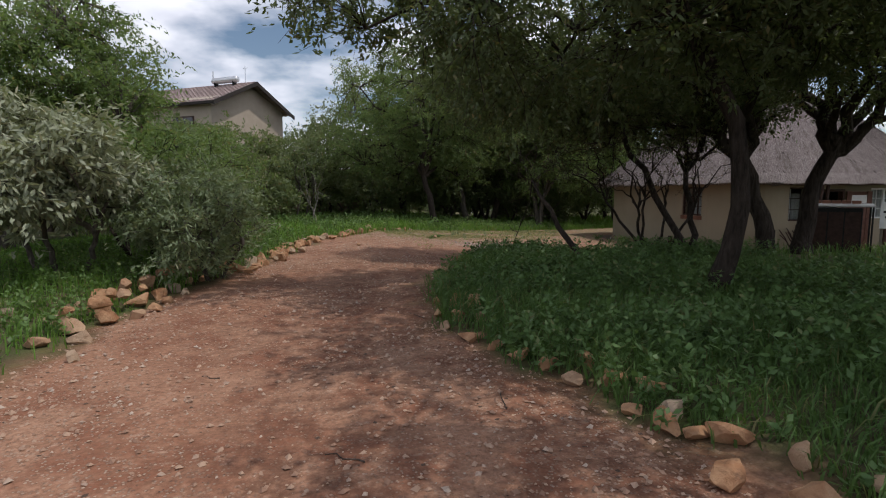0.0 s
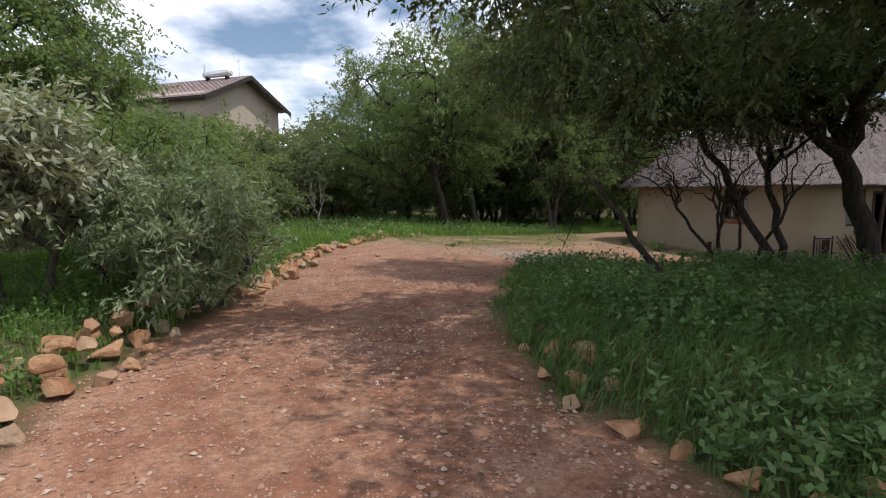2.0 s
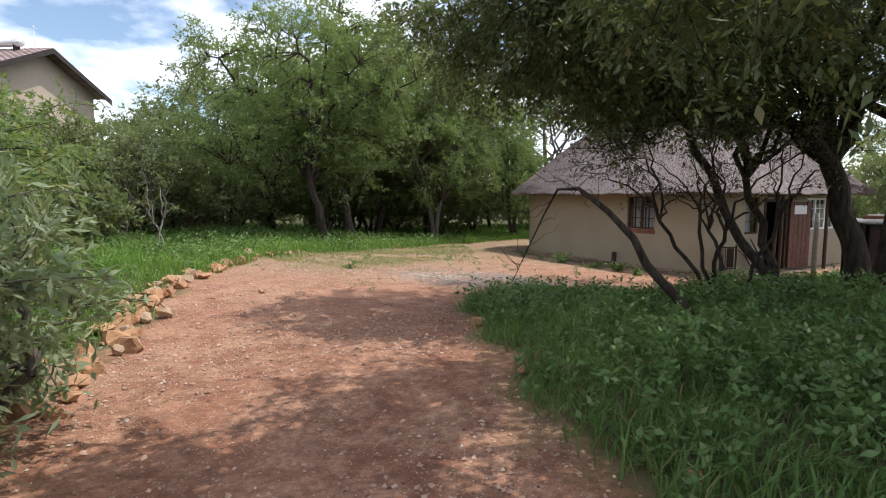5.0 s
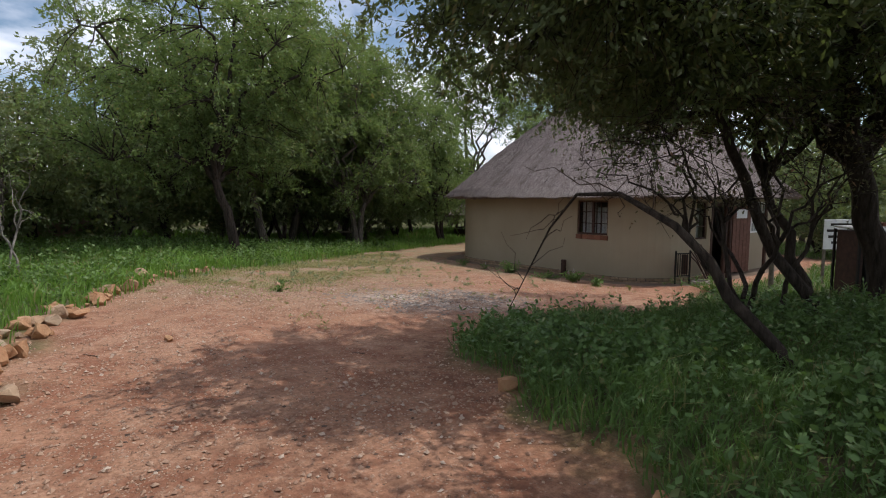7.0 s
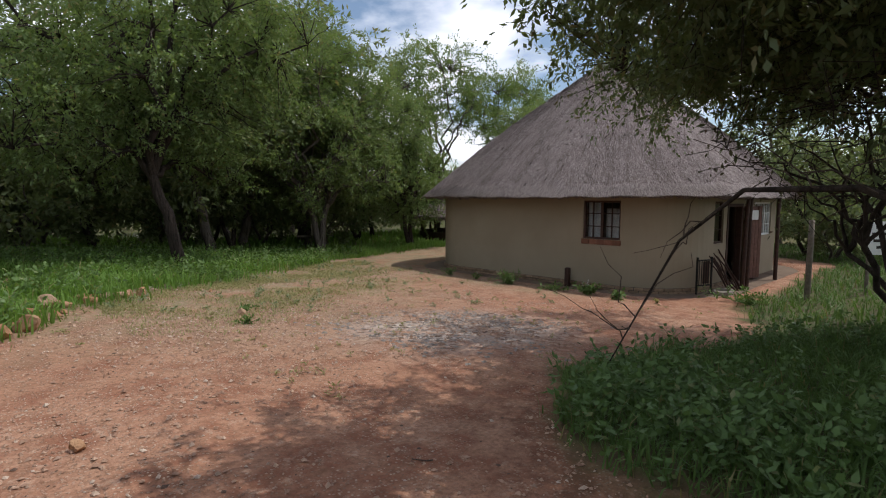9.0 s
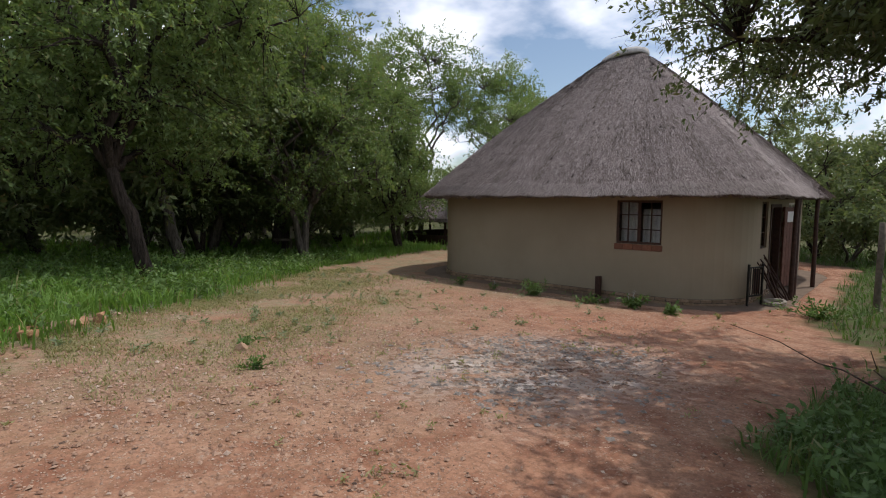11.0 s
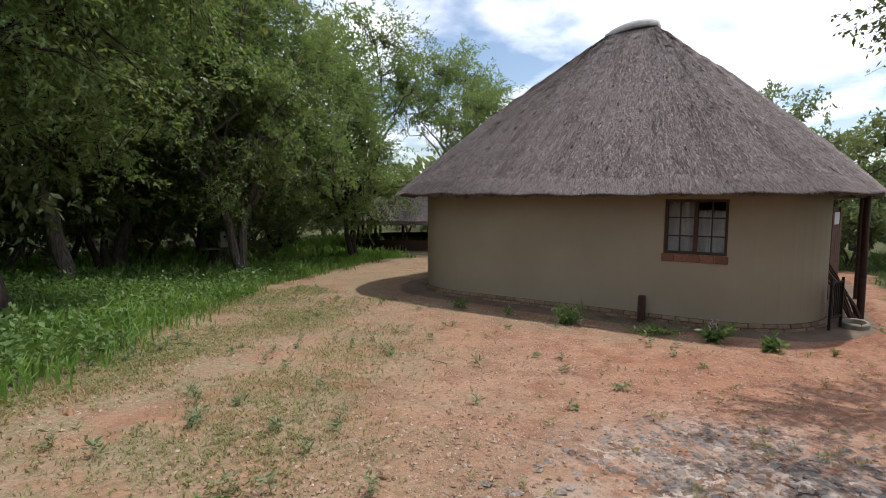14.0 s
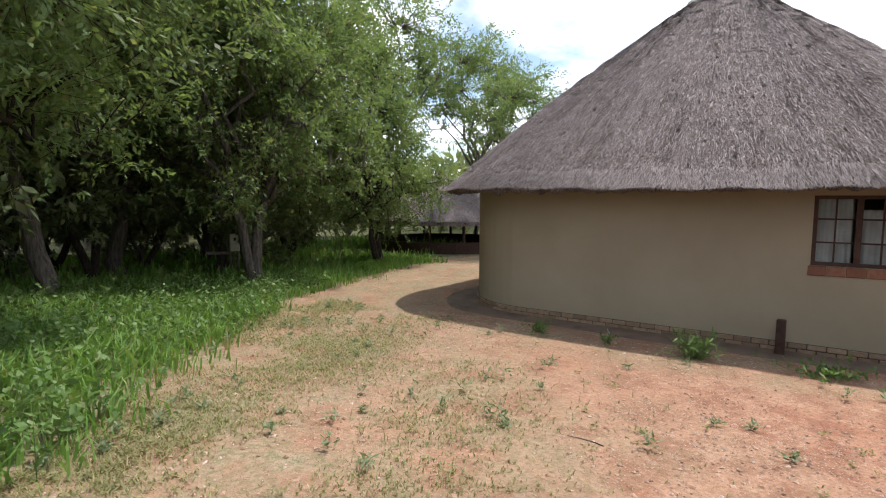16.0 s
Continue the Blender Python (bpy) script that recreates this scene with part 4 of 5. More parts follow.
plant("tree", "bright leafy tree with low crown by the sandy path", "tree", up(16.0, 28.6), [(0, 0, 1.7, 0.2, 0.2), (0.1, 0.1, 1.6, -0.4, 0.1)],
      [(0, 0, 3.0, 2.9, 2.4, 2.2), (-0.7, 0.2, 5.2, 2.4, 2.2, 1.8)], 330, 7, 20, (0.115, 0.046), LEAF_GREEN, BARK_DARK, 0.12, 25, "", 0.62, limbs=7, low_gap=0.7)
WOOD_A = plant("woodland_tree", "dense dark bushveld tree at the yard edge", "tree", up(8.8, 34.0), [(0, 0, 1.6, 0.3, 0.1), (0.2, 0, 1.5, -0.5, 0.3)],
               [(0, 0, 3.3, 2.7, 2.6, 2.4)], 120, 5, 14, (0.19, 0.078), LEAF_WOOD, BARK_DARK, 0.10, 21, "woodland", 0.66, limbs=6, low_gap=0.6, twig_share=0.05)
WOOD_B = plant("woodland_tree", "tall bushveld tree at the yard edge", "tree", up(1.4, 31.0), [(0, 0, 2.4, 0.3, 0.1)],
               [(0, 0, 5.2, 2.8, 2.8, 2.9), (0.5, 0.4, 2.9, 2.4, 2.4, 1.6)], 145, 5, 14, (0.195, 0.078), LEAF_WOOD, BARK_GREY, 0.14, 22, "woodland", 0.7, limbs=7, low_gap=0.8, twig_share=0.05)
WOOD_C = plant("woodland_shrub", "dark leafy undergrowth shrub beneath the trees", "shrub", up(-4.0, 24.5), [(0, 0, 0.6, 0.3, 0.1), (0.2, 0, 0.5, -0.5, 0.3), (0, 0.2, 0.6, 0, 0.4)],
               [(0, 0, 1.4, 1.7, 1.6, 1.3)], 62, 5, 15, (0.17, 0.075), LEAF_WOOD, BARK_GREY, 0.05, 23, "undergrowth", 0.5, limbs=5, low_gap=0.1, twig_share=0.05)
WOOD_D = plant("woodland_tree", "tall airy acacia with bright green crown", "tree", up(23.0, 34.5), [(0, 0, 3.2, 0.3, 0.1)],
               [(0, 0, 9.2, 3.9, 3.7, 2.9)], 250, 6, 15, (0.185, 0.07), LEAF_GREEN, BARK_GREY, 0.17, 24, "woodland", 0.8, limbs=9)


def scatter_wood():
    rng = random.Random(31)
    for src, spots in (
            (WOOD_A, ((-6.5, 24.5, 0.75), (-0.4, 29.0, 0.9), (8.8, 31.5, 1.1), (3.6, 29.4, 1.05), (14.5, 35.0, 1.1), (-9.5, 20.0, 0.9), (-3.4, 24.6, 0.75), (-5.4, 21.5, 0.70), (-1.6, 26.4, 0.8), (-7.2, 27.5, 0.8), (19.0, 35.5, 1.3), (16.2, 33.0, 1.15), (25.0, 14.8, 0.9),
                      (27.5, 12.5, 1.0), (-1.5, 33.5, 0.95),)),
            (WOOD_B, ((6.8, 28.8, 1.35), (9.6, 32.0, 1.5), (13.6, 34.5, 1.45), (6.6, 33.0, 1.05), (12.2, 31.6, 1.35), (4.0, 33.0, 1.35), (-12.0, 27.0, 0.9), (9.6, 37.0, 1.15), (17.0, 42.0, 1.2), (30.0, 17.0, 1.0),)),
            (WOOD_C, ((-1.2, 26.6, 1.0), (1.6, 27.8, 1.1), (2.6, 30.0, 1.2), (6.2, 31.2, 1.3), (0.0, 30.6, 1.2), (13.2, 31.0, 1.0), (11.0, 34.0, 1.3),
                      (15.4, 37.0, 1.4), (8.0, 35.0, 1.4), (22.5, 11.5, 0.9), (24.0, 14.0, 1.0), (-6.0, 20.0, 1.2), (-7.5, 17.0, 1.2), (-2.9, 21.5, 0.95), (-5.0, 26.5, 1.2),
                      (19.5, 39.0, 1.5), (24.0, 38.0, 1.6), (12.5, 39.0, 1.5), (29.0, 36.0, 1.7), (-9.0, 24.0, 1.4), (28.0, 20.0, 1.5), (5.0, 39.0, 1.8), (-3.0, 38.5, 1.5))),
            (WOOD_D, ((22.6, 26.8, 0.62), (27.5, 32.0, 0.85), (13.0, 42.0, 0.9), (26.0, 25.0, 0.55)))):
        for x, y, s in spots:
            o = copy_thing(src, pose(x, y, float(ground_z(x, y)), 0, 0, rng.uniform(0, 360)))
            o.scale = (s, s, s * rng.uniform(0.94, 1.06))


scatter_wood()


def far_belt():
    """The bushveld beyond the yard, out to the horizon: tufts of leaves in low and tall heaps."""
    rng = np.random.default_rng(41)
    vs = []
    for _ in range(220):
        a, r = rng.uniform(-1.0, 2.6), rng.uniform(33, 72)
        cx, cy, w, h = 4 + r * math.sin(a), 15 + r * math.cos(a), rng.uniform(2.5, 4.5), rng.uniform(3.0, 6.0)
        d = rng.normal(0, 1, (190, 3))
        d /= np.linalg.norm(d, axis=1)[:, None]
        p = d * rng.uniform(0.5, 1.0, (190, 1)) * np.array([w, w, h * 0.55]) + np.array([cx, cy, h * 0.5 - 0.4])
        v, _ = leaf_quads(rng, p, d, 0.75, 0.42)
        vs.append(v)
    v = np.concatenate(vs)
    ob = new("far_woods", mesh_np("far_woods", v, np.arange(len(v)).reshape(-1, 4), LEAF_WOOD))
    tagged(ob, "distant green bushveld woods beyond the yard", "woods", kind="stuff")


far_belt()


# ---- grass and weeds ----
def blades(name, label, region, count, height, width, material, seed, keep, lean=0.35):
    """A stand of grass blades in region (x0, x1, y0, y1), where keep(x, y) gives the share that grows."""
    rng = np.random.default_rng(seed)
    x, y = rng.uniform(region[0], region[1], count * 3), rng.uniform(region[2], region[3], count * 3)
    tuft = 0.035 * np.stack([ripple(x * 3, y * 3, 5, seed), ripple(x * 3, y * 3, 5, seed + 1)])
    x, y = x + tuft[0], y + tuft[1]
    ok = rng.random(len(x)) < keep(x, y)
    x, y = x[ok][:count], y[ok][:count]
    n = len(x)
    b = np.stack([x, y, ground_z(x, y) - 0.01], 1)
    h = height * rng.uniform(0.35, 1.15, n) * (0.85 + 0.35 * ripple(x, y, 2.2, seed + 2))
    h = np.maximum(h, 0.05)
    a = rng.uniform(0, 2 * np.pi, n)
    out = np.stack([np.cos(a), np.sin(a), np.zeros(n)], 1)
    side = np.stack([-np.sin(a + 0.6), np.cos(a + 0.6), np.zeros(n)], 1) * (width * rng.uniform(0.6, 1.3, n))[:, None]
    bendy = (lean * rng.uniform(0.3, 1.6, n) * h)[:, None]
    z = np.array([0, 0, 1.0])
    mid = b + out * bendy * 0.3 + z * (h * 0.6)[:, None]
    tip = b + out * bendy + z * (h * rng.uniform(0.75, 1.0, n))[:, None]
    v = np.stack([b - side, b + side, mid + side * 0.8, mid - side * 0.8, tip], 1).reshape(-1, 3)
    k = 5 * np.arange(n)[:, None]
    f = np.concatenate([k + np.array([[0, 1, 2]]), k + np.array([[0, 2, 3]]), k + np.array([[3, 2, 4]])])
    return tagged(new(name, mesh_np(name, v, f, material)), label, "grass", kind="stuff")


def weeds(name, label, region, count, height, leaf, per, material, seed, keep):
    """Broad-leaved weeds: leaves up short stems."""
    rng = np.random.default_rng(seed)
    x, y = rng.uniform(region[0], region[1], count * 4), rng.uniform(region[2], region[3], count * 4)
    ok = rng.random(len(x)) < keep(x, y) * np.clip(0.5 + 0.9 * ripple(x, y, 2.0, seed + 9), 0.05, 1)
    x, y = x[ok][:count], y[ok][:count]
    n = len(x)
    base = np.stack([x, y, ground_z(x, y)], 1)
    h = height * rng.uniform(0.4, 1.2, n)
    t = rng.uniform(0.15, 1.0, (n, per))
    lean = rng.normal(0, 0.25, (n, 2))
    p = np.repeat(base[:, None], per, 1)
    p[:, :, 2] += t * h[:, None]
    p[:, :, :2] += t[:, :, None] * lean[:, None] * h[:, None, None] + rng.normal(0, 0.02, (n, per, 2))
    a = rng.uniform(0, 2 * np.pi, (n, per))
    axis = np.stack([np.cos(a), np.sin(a), rng.uniform(-0.1, 0.9, (n, per))], 2)
    v, f = leaf_quads(rng, p.reshape(-1, 3), axis.reshape(-1, 3), leaf[0], leaf[1])
    st = np.stack([base + [0.004, 0, 0], base - [0.004, 0, 0], base + np.column_stack([lean * h[:, None] - 0.002, h]), base + np.column_stack([lean * h[:, None] + 0.002, h])], 1).reshape(-1, 3)
    return tagged(new(name, mesh_np(name, np.concatenate([v, st]), np.concatenate([f, len(v) + np.arange(4 * n).reshape(n, 4)]), material)), label, "weeds", kind="stuff")


def right_side(x, y):
    return smooth(-0.02, 0.4, -beside(RIGHT_EDGE, x, y) + 0.2 * ripple(x, y, 4.0, 5)) * ((y < 13.6) | (x > 22))


def left_side(x, y):
    bare = np.exp(-(((x - 0.3) / 1.6) ** 2 + ((y - 21.8) / 1.0) ** 2))
    return smooth(0.05, 0.5, beside(LEFT_EDGE, x, y) + 0.2 * ripple(x, y, 4.0, 5)) * (1 - 0.93 * smooth(0.25, 0.6, bare))


def meadow_side(x, y):
    bare = np.exp(-(((x - 0.3) / 1.6) ** 2 + ((y - 21.8) / 1.0) ** 2))
    return smooth(-0.45, 0.35, beside(LEFT_EDGE, x, y) + 0.3 * ripple(x, y, 3.0, 5)) * (1 - 0.93 * smooth(0.25, 0.6, bare))


def yard(x, y):
    """Where thin grass comes through the sand."""
    free = smooth(10.9, 10.3, x)
    near_lawn = smooth(-5.2, 0.2, beside(LEFT_EDGE, x, y)) ** 1.6
    return free * np.clip(near_lawn * (0.55 + 0.8 * ripple(x, y, 2.6, 77)), 0, 1) * smooth(15.5, 19.5, y + 0.3 * x) * (beside(LEFT_EDGE, x, y) < 0.1)


blades("lush_grass", "lush green grass darkened for the shade under the thorn trees", (0.7, 7.5, 0.5, 13.4), 56000, 0.26, 0.0065, SHADEGRASS, 51, right_side, 0.8)
blades("lush_grass", "green grass beneath trees beside the hut", (7.5, 30.0, 2.0, 22.0), 24000, 0.28, 0.011, SHADEGRASS, 52, right_side, 0.8)
blades("verge_grass", "green grass on the bank behind the border rocks", (-7.0, -0.3, 2.0, 16.0), 24000, 0.24, 0.0075, GRASS, 53, left_side)
blades("meadow_grass", "bright green tall grass at the yard edge", (-5.0, 18.0, 16.0, 30.0), 62000, 0.34, 0.011, GRASS, 54, meadow_side, 0.5)
blades("woodland_grass", "green grass on the woodland floor", (-6.0, 24.0, 29.0, 38.0), 9000, 0.4, 0.03, GRASS, 55, meadow_side)
blades("thin_grass", "thin dry grass growing through the yard sand", (1.5, 11.0, 15.5, 26.0), 85000, 0.055, 0.005, DRYGRASS, 56, yard, 1.2)
weeds("leafy_weeds", "broad-leaved green weeds among the grass", (0.8, 8.0, 1.0, 13.2), 2700, 0.34, (0.072, 0.037), 13, SHADEWEED, 61, right_side)
weeds("leafy_weeds", "broad-leaved green weeds on the bank", (-6.0, 0.0, 3.0, 16.5), 1400, 0.28, (0.06, 0.034), 12, WEED, 62, left_side)
weeds("leafy_weeds", "broad-leaved green weeds in the meadow grass", (-4.0, 12.0, 17.0, 28.0), 2100, 0.42, (0.085, 0.045), 12, WEED, 63, meadow_side)
weeds("low_weeds", "low green weeds dotted over the sandy yard", (0.5, 10.8, 13.0, 25.0), 1500, 0.05, (0.04, 0.014), 12, DRYGRASS, 64, lambda x, y: np.clip(yard(x, y) + 0.12 * (x > 2), 0, 1) * (y > 13.2))

weeds("yard_weeds", "small green weed tufts dotted over the yard sand", (1.5, 10.5, 15.5, 25.0), 420, 0.11, (0.065, 0.018), 26, LEAF_GREY, 65, lambda x, y: np.clip(0.5 * yard(x, y) + 0.10, 0, 1) * (beside(LEFT_EDGE, x, y) < 0.1) * (y + 0.3 * x > 18.2))


def tuft(name, label, category, x, y, height, spread, n, leaf, material, seed, spikes=0):
    """One plant: leaves on a few stems out of one root."""
    rng = np.random.default_rng(seed)
    z = float(ground_z(x, y))
    t = Tubes()
    ob = thing(name, (x, y, z), label, category)
    lb, la = [], []
    for _ in range(max(4, n // 14)):
        e = np.array([rng.normal(0, spread * 0.5), rng.normal(0, spread * 0.5), height * rng.uniform(0.5, 1.0)])
        p = bend(rng, (0, 0, 0), e, steps=5)
        t.add(p, np.linspace(0.006, 0.002, 5), 4)
        k = rng.integers(1, 5, 14)
        lb.append(p[k] + rng.normal(0, 0.012, (14, 3))), la.append(rng.normal(0, 1, (14, 3)) + [0, 0, 0.4])
    part_raw("stem", t.mesh("stem", material), ob)
    v, f = leaf_quads(rng, np.concatenate(lb), np.concatenate(la), leaf[0], leaf[1])
    part_raw("foliage", mesh_np("foliage", v, f, material), ob)
    for _ in range(spikes):
        bm = bmesh.new()
        px, py = rng.normal(0, spread * 0.3), rng.normal(0, spread * 0.3)
        hh = height * rng.uniform(1.1, 1.5)
        for k in range(9):
            bmesh.ops.create_icosphere(bm, subdivisions=1, radius=0.009, matrix=Matrix.Translation((px + rng.normal(0, 0.012), py + rng.normal(0, 0.012), hh * (0.55 + 0.05 * k))))
        me = bpy.data.meshes.new("flower_spike")
        bm.to_mesh(me), bm.free()
        me.materials.append(CURTAIN)
        part_raw("flower_spike", me, ob)
    return ob


def part_raw(name, me, parent):
    o = new(name, me)
    o.parent = parent
    return o


tuft("flowering_weed", "green weed with pale flower spikes by the apron", "weed", 10.62, 16.1, 0.26, 0.34, 240, (0.11, 0.04), WEED, 71, 3)
tuft("weed_clump", "grassy green weed clump by the apron", "weed", 10.58, 18.35, 0.32, 0.36, 330, (0.15, 0.022), WEED, 72)
tuft("weed_clump", "low leafy weed by the apron edge", "weed", 10.6, 15.35, 0.18, 0.2, 120, (0.11, 0.06), WEED, 73)
tuft("flowering_weed", "slender weed with pale flower spike by the apron", "weed", 10.6, 19.5, 0.18, 0.16, 90, (0.06, 0.025), WEED, 74, 1)
tuft("weed_clump", "low weed growing in sand near the corner", "weed", 10.9, 14.6, 0.10, 0.14, 40, (0.06, 0.025), DRYGRASS, 75)
tuft("weed_clump", "leafy weeds along the apron edge", "weed", 10.62, 16.9, 0.15, 0.5, 260, (0.085, 0.035), WEED, 76)
tuft("weed_clump", "small weed tuft by the apron", "weed", 10.62, 20.6, 0.18, 0.3, 140, (0.09, 0.026), WEED, 77)
tuft("weed_clump", "green weed beside a pale stone on the drive", "weed", 3.25, 17.55, 0.10, 0.16, 130, (0.06, 0.024), WEED, 78)
tuft("weed_clump", "small green weed on the drive", "weed", 2.85, 16.55, 0.10, 0.16, 130, (0.06, 0.024), WEED, 79)
tuft("weed_clump", "bright weeds in the grass by the door path", "weed", 12.3, 13.25, 0.34, 0.9, 420, (0.09, 0.04), WEED, 80)


# ---- rocks and gravel ----
def rock_mesh(seed):
    rng = random.Random(seed)
    bm = bmesh.new()
    bmesh.ops.create_icosphere(bm, subdivisions=3, radius=1.0)
    cuts = [(Vector((rng.gauss(0, 1), rng.gauss(0, 1), rng.gauss(0, 1))).normalized(), rng.uniform(0.36, 0.68)) for _ in range(15)]
    off = Vector((seed * 3.1, seed * 1.7, 0))
    for v in bm.verts:
        for nrm, d in cuts:
            over = v.co.dot(nrm) - d
            if over > 0:
                v.co -= nrm * over
        v.co *= 1 + 0.09 * noise.noise(v.co * 2.6 + off)
        v.co.z *= 0.72
    me = bpy.data.meshes.new("border_rock")
    bm.to_mesh(me), bm.free()
    me.materials.append(ROCK)
    for p in me.polygons:
        p.use_smooth = False
    return me


ROCKS = [rock_mesh(k) for k in range(9)]
rock_rng = random.Random(77)


def rock(x, y, size, sink=0.28, lift=0.0):
    z = float(ground_z(x, y)) + lift
    o = new("border_rock", rock_rng.choice(ROCKS))
    o.matrix_basis = pose(x, y, z + size * (0.62 - sink), rock_rng.uniform(-18, 18), rock_rng.uniform(-18, 18), rock_rng.uniform(0, 360)) @ Matrix.Diagonal((size * rock_rng.uniform(0.9, 1.35), size * rock_rng.uniform(0.75, 1.0), size * rock_rng.uniform(0.8, 1.15), 1))
    tone = "ochre-brown rough rock edging the drive" if size > 0.11 else "small pale brown stone edging the drive"
    return tagged(o, tone, "rock", "border rocks")


for rx, ry, rs in ((1.41, 4.03, 0.13), (1.56, 3.76, 0.11), (1.62, 3.44, 0.11), (1.85, 3.32, 0.18), (1.73, 2.85, 0.10), (1.92, 2.74, 0.15), (1.92, 2.5, 0.10), (2.04, 2.40, 0.15), (2.2, 2.1, 0.12), (2.0, 1.8, 0.13),
                   (2.35, 1.75, 0.16), (1.14, 6.3, 0.10), (1.33, 6.08, 0.15), (1.5, 5.92, 0.19), (1.22, 5.4, 0.13), (1.5, 6.8, 0.10), (1.25, 4.7, 0.09), (1.3, 4.35, 0.10), (2.35, 10.3, 0.15), (1.75, 8.6, 0.09), (1.87, 3.73, 0.12), (2.02, 3.12, 0.14), (1.82, 2.62, 0.13), (1.76, 2.05, 0.16), (1.0, 5.1, 0.10), (1.15, 4.65, 0.13), (1.05, 5.65, 0.09), (1.4, 5.3, 0.10)):
    rock(rx, ry, rs)
# the heaped stones along the bank: a bottom course, and smaller stones lodged on top of it
for rx, ry, rs in ((-2.25, 8.85, 0.24), (-2.5, 8.4, 0.19), (-2.6, 7.75, 0.24), (-2.3, 7.25, 0.20), (-2.4, 6.85, 0.19), (-2.6, 6.35, 0.22), (-2.4, 6.0, 0.2), (-2.55, 5.6, 0.19), (-3.4, 6.1, 0.12), (-2.2, 8.2, 0.15),
                   (-2.8, 8.05, 0.15), (-2.25, 7.75, 0.16), (-2.8, 6.95, 0.18), (-2.16, 4.7, 0.09), (-2.1, 6.5, 0.13), (-2.12, 7.0, 0.12), (-2.75, 7.35, 0.17), (-2.35, 5.3, 0.13), (-2.8, 5.85, 0.16), (-2.05, 7.5, 0.10),
                   (-2.05, 8.5, 0.11), (-2.65, 5.15, 0.15), (-2.2, 6.2, 0.11), (-2.95, 6.5, 0.15),
                   (-0.62, 14.45, 0.19), (-0.9, 13.7, 0.18), (-0.85, 12.35, 0.15), (-0.2, 15.4, 0.18), (-0.5, 15.8, 0.14), (0.15, 16.6, 0.15)):
    rock(rx, ry, rs)
for rx, ry, rs in ((-2.45, 6.62, 0.14), (-2.62, 7.1, 0.14), (-2.4, 7.05, 0.12), (-2.5, 7.5, 0.13), (-2.5, 6.15, 0.13), (-2.6, 6.65, 0.12), (-2.5, 8.05, 0.13), (-2.42, 8.62, 0.13), (-2.68, 5.75, 0.12)):
    rock(rx, ry, rs, 0.28, 0.15)
for k in range(120):
    t = k / 119
    yy = 9.4 + 10.2 * t
    xx = float(np.interp(yy, LEFT_EDGE[:, 1], LEFT_EDGE[:, 0]))
    rock(xx - 0.06 - 0.34 * rock_rng.random() ** 1.5 + rock_rng.gauss(0, 0.07), yy + rock_rng.gauss(0, 0.1), rock_rng.choice((0.07, 0.09, 0.12, 0.15, 0.18)))
for rx, ry, rs in ((4.3, 17.12, 0.10), (3.1, 17.35, 0.11), (0.45, 13.45, 0.08), (1.9, 15.9, 0.05), (3.5, 19.6, 0.06), (2.6, 19.9, 0.12)):
    rock(rx, ry, rs, 0.45)


def gravel(name, label, count, region, low, high, flat, material, seed, keep):
    rng = np.random.default_rng(seed)
    x, y = rng.uniform(region[0], region[1], count * 3), rng.uniform(region[2], region[3], count * 3)
    ok = rng.random(len(x)) < keep(x, y)
    x, y = x[ok][:count], y[ok][:count]
    n = len(x)
    r = low * (high / low) ** (rng.random(n) ** 2.2)
    o = np.array([(1, 0, 0), (0, 1, 0), (-1, 0, 0), (0, -1, 0), (0, 0, 1), (0, 0, -1)], float)
    a = rng.uniform(0, 6.28, n)
    v = o[None] * (r[:, None, None] * rng.uniform(0.6, 1.3, (n, 6, 1)))
    v[:, :, 2] *= flat
    c, s = np.cos(a)[:, None], np.sin(a)[:, None]
    v = np.stack([v[:, :, 0] * c - v[:, :, 1] * s, v[:, :, 0] * s + v[:, :, 1] * c, v[:, :, 2] + 0.3 * v[:, :, 0] * flat], 2)
    v += np.stack([x, y, ground_z(x, y) + r * flat * 0.35], 1)[:, None]
    tri = np.array([(0, 1, 4), (1, 2, 4), (2, 3, 4), (3, 0, 4)])
    f = (6 * np.arange(n)[:, None, None] + tri[None]).reshape(-1, 3)
    return tagged(new(name, mesh_np(name, v.reshape(-1, 3), f, material)), label, "gravel", kind="stuff")


def drive(x, y):
    return (beside(LEFT_EDGE, x, y) < 0.05) * (beside(RIGHT_EDGE, x, y) > -0.05) * np.clip(0.55 + 0.6 * ripple(x, y, 1.3, 91), 0.12, 1)


def ash_spot(x, y):
    return np.clip(np.exp(-(((x - 5.3) / 1.7) ** 2 + ((y - 15.0) / 1.3) ** 2) ** 1.5) * (0.6 + 0.8 * ripple(x, y, 3.0, 92)), 0, 1)


ASHCHIP = plain_material("rubble_chip", (0.15, 0.125, 0.105), (0.33, 0.285, 0.25), 25)
LITTER = plain_material("dead_leaf", (0.055, 0.035, 0.026), (0.13, 0.08, 0.055), 20)
gravel("gravel", "loose red and pale gravel on the drive", 22000, (-2.8, 6.0, 1.0, 17.5), 0.006, 0.026, 0.7, PEBBLE, 81, drive)
gravel("gravel", "loose gravel scattered over the sandy yard", 20000, (1.0, 11.0, 14.0, 24.0), 0.006, 0.024, 0.6, PEBBLE, 82, drive)
gravel("rubble", "grey cement chips in the ash patch", 3200, (3.0, 8.0, 12.8, 17.0), 0.010, 0.05, 0.35, ASHCHIP, 83, ash_spot)
gravel("leaf_litter", "dark fallen leaves and seed pods on the drive", 2600, (-2.6, 9.0, 1.0, 18.0), 0.006, 0.022, 0.3, LITTER, 84, drive)


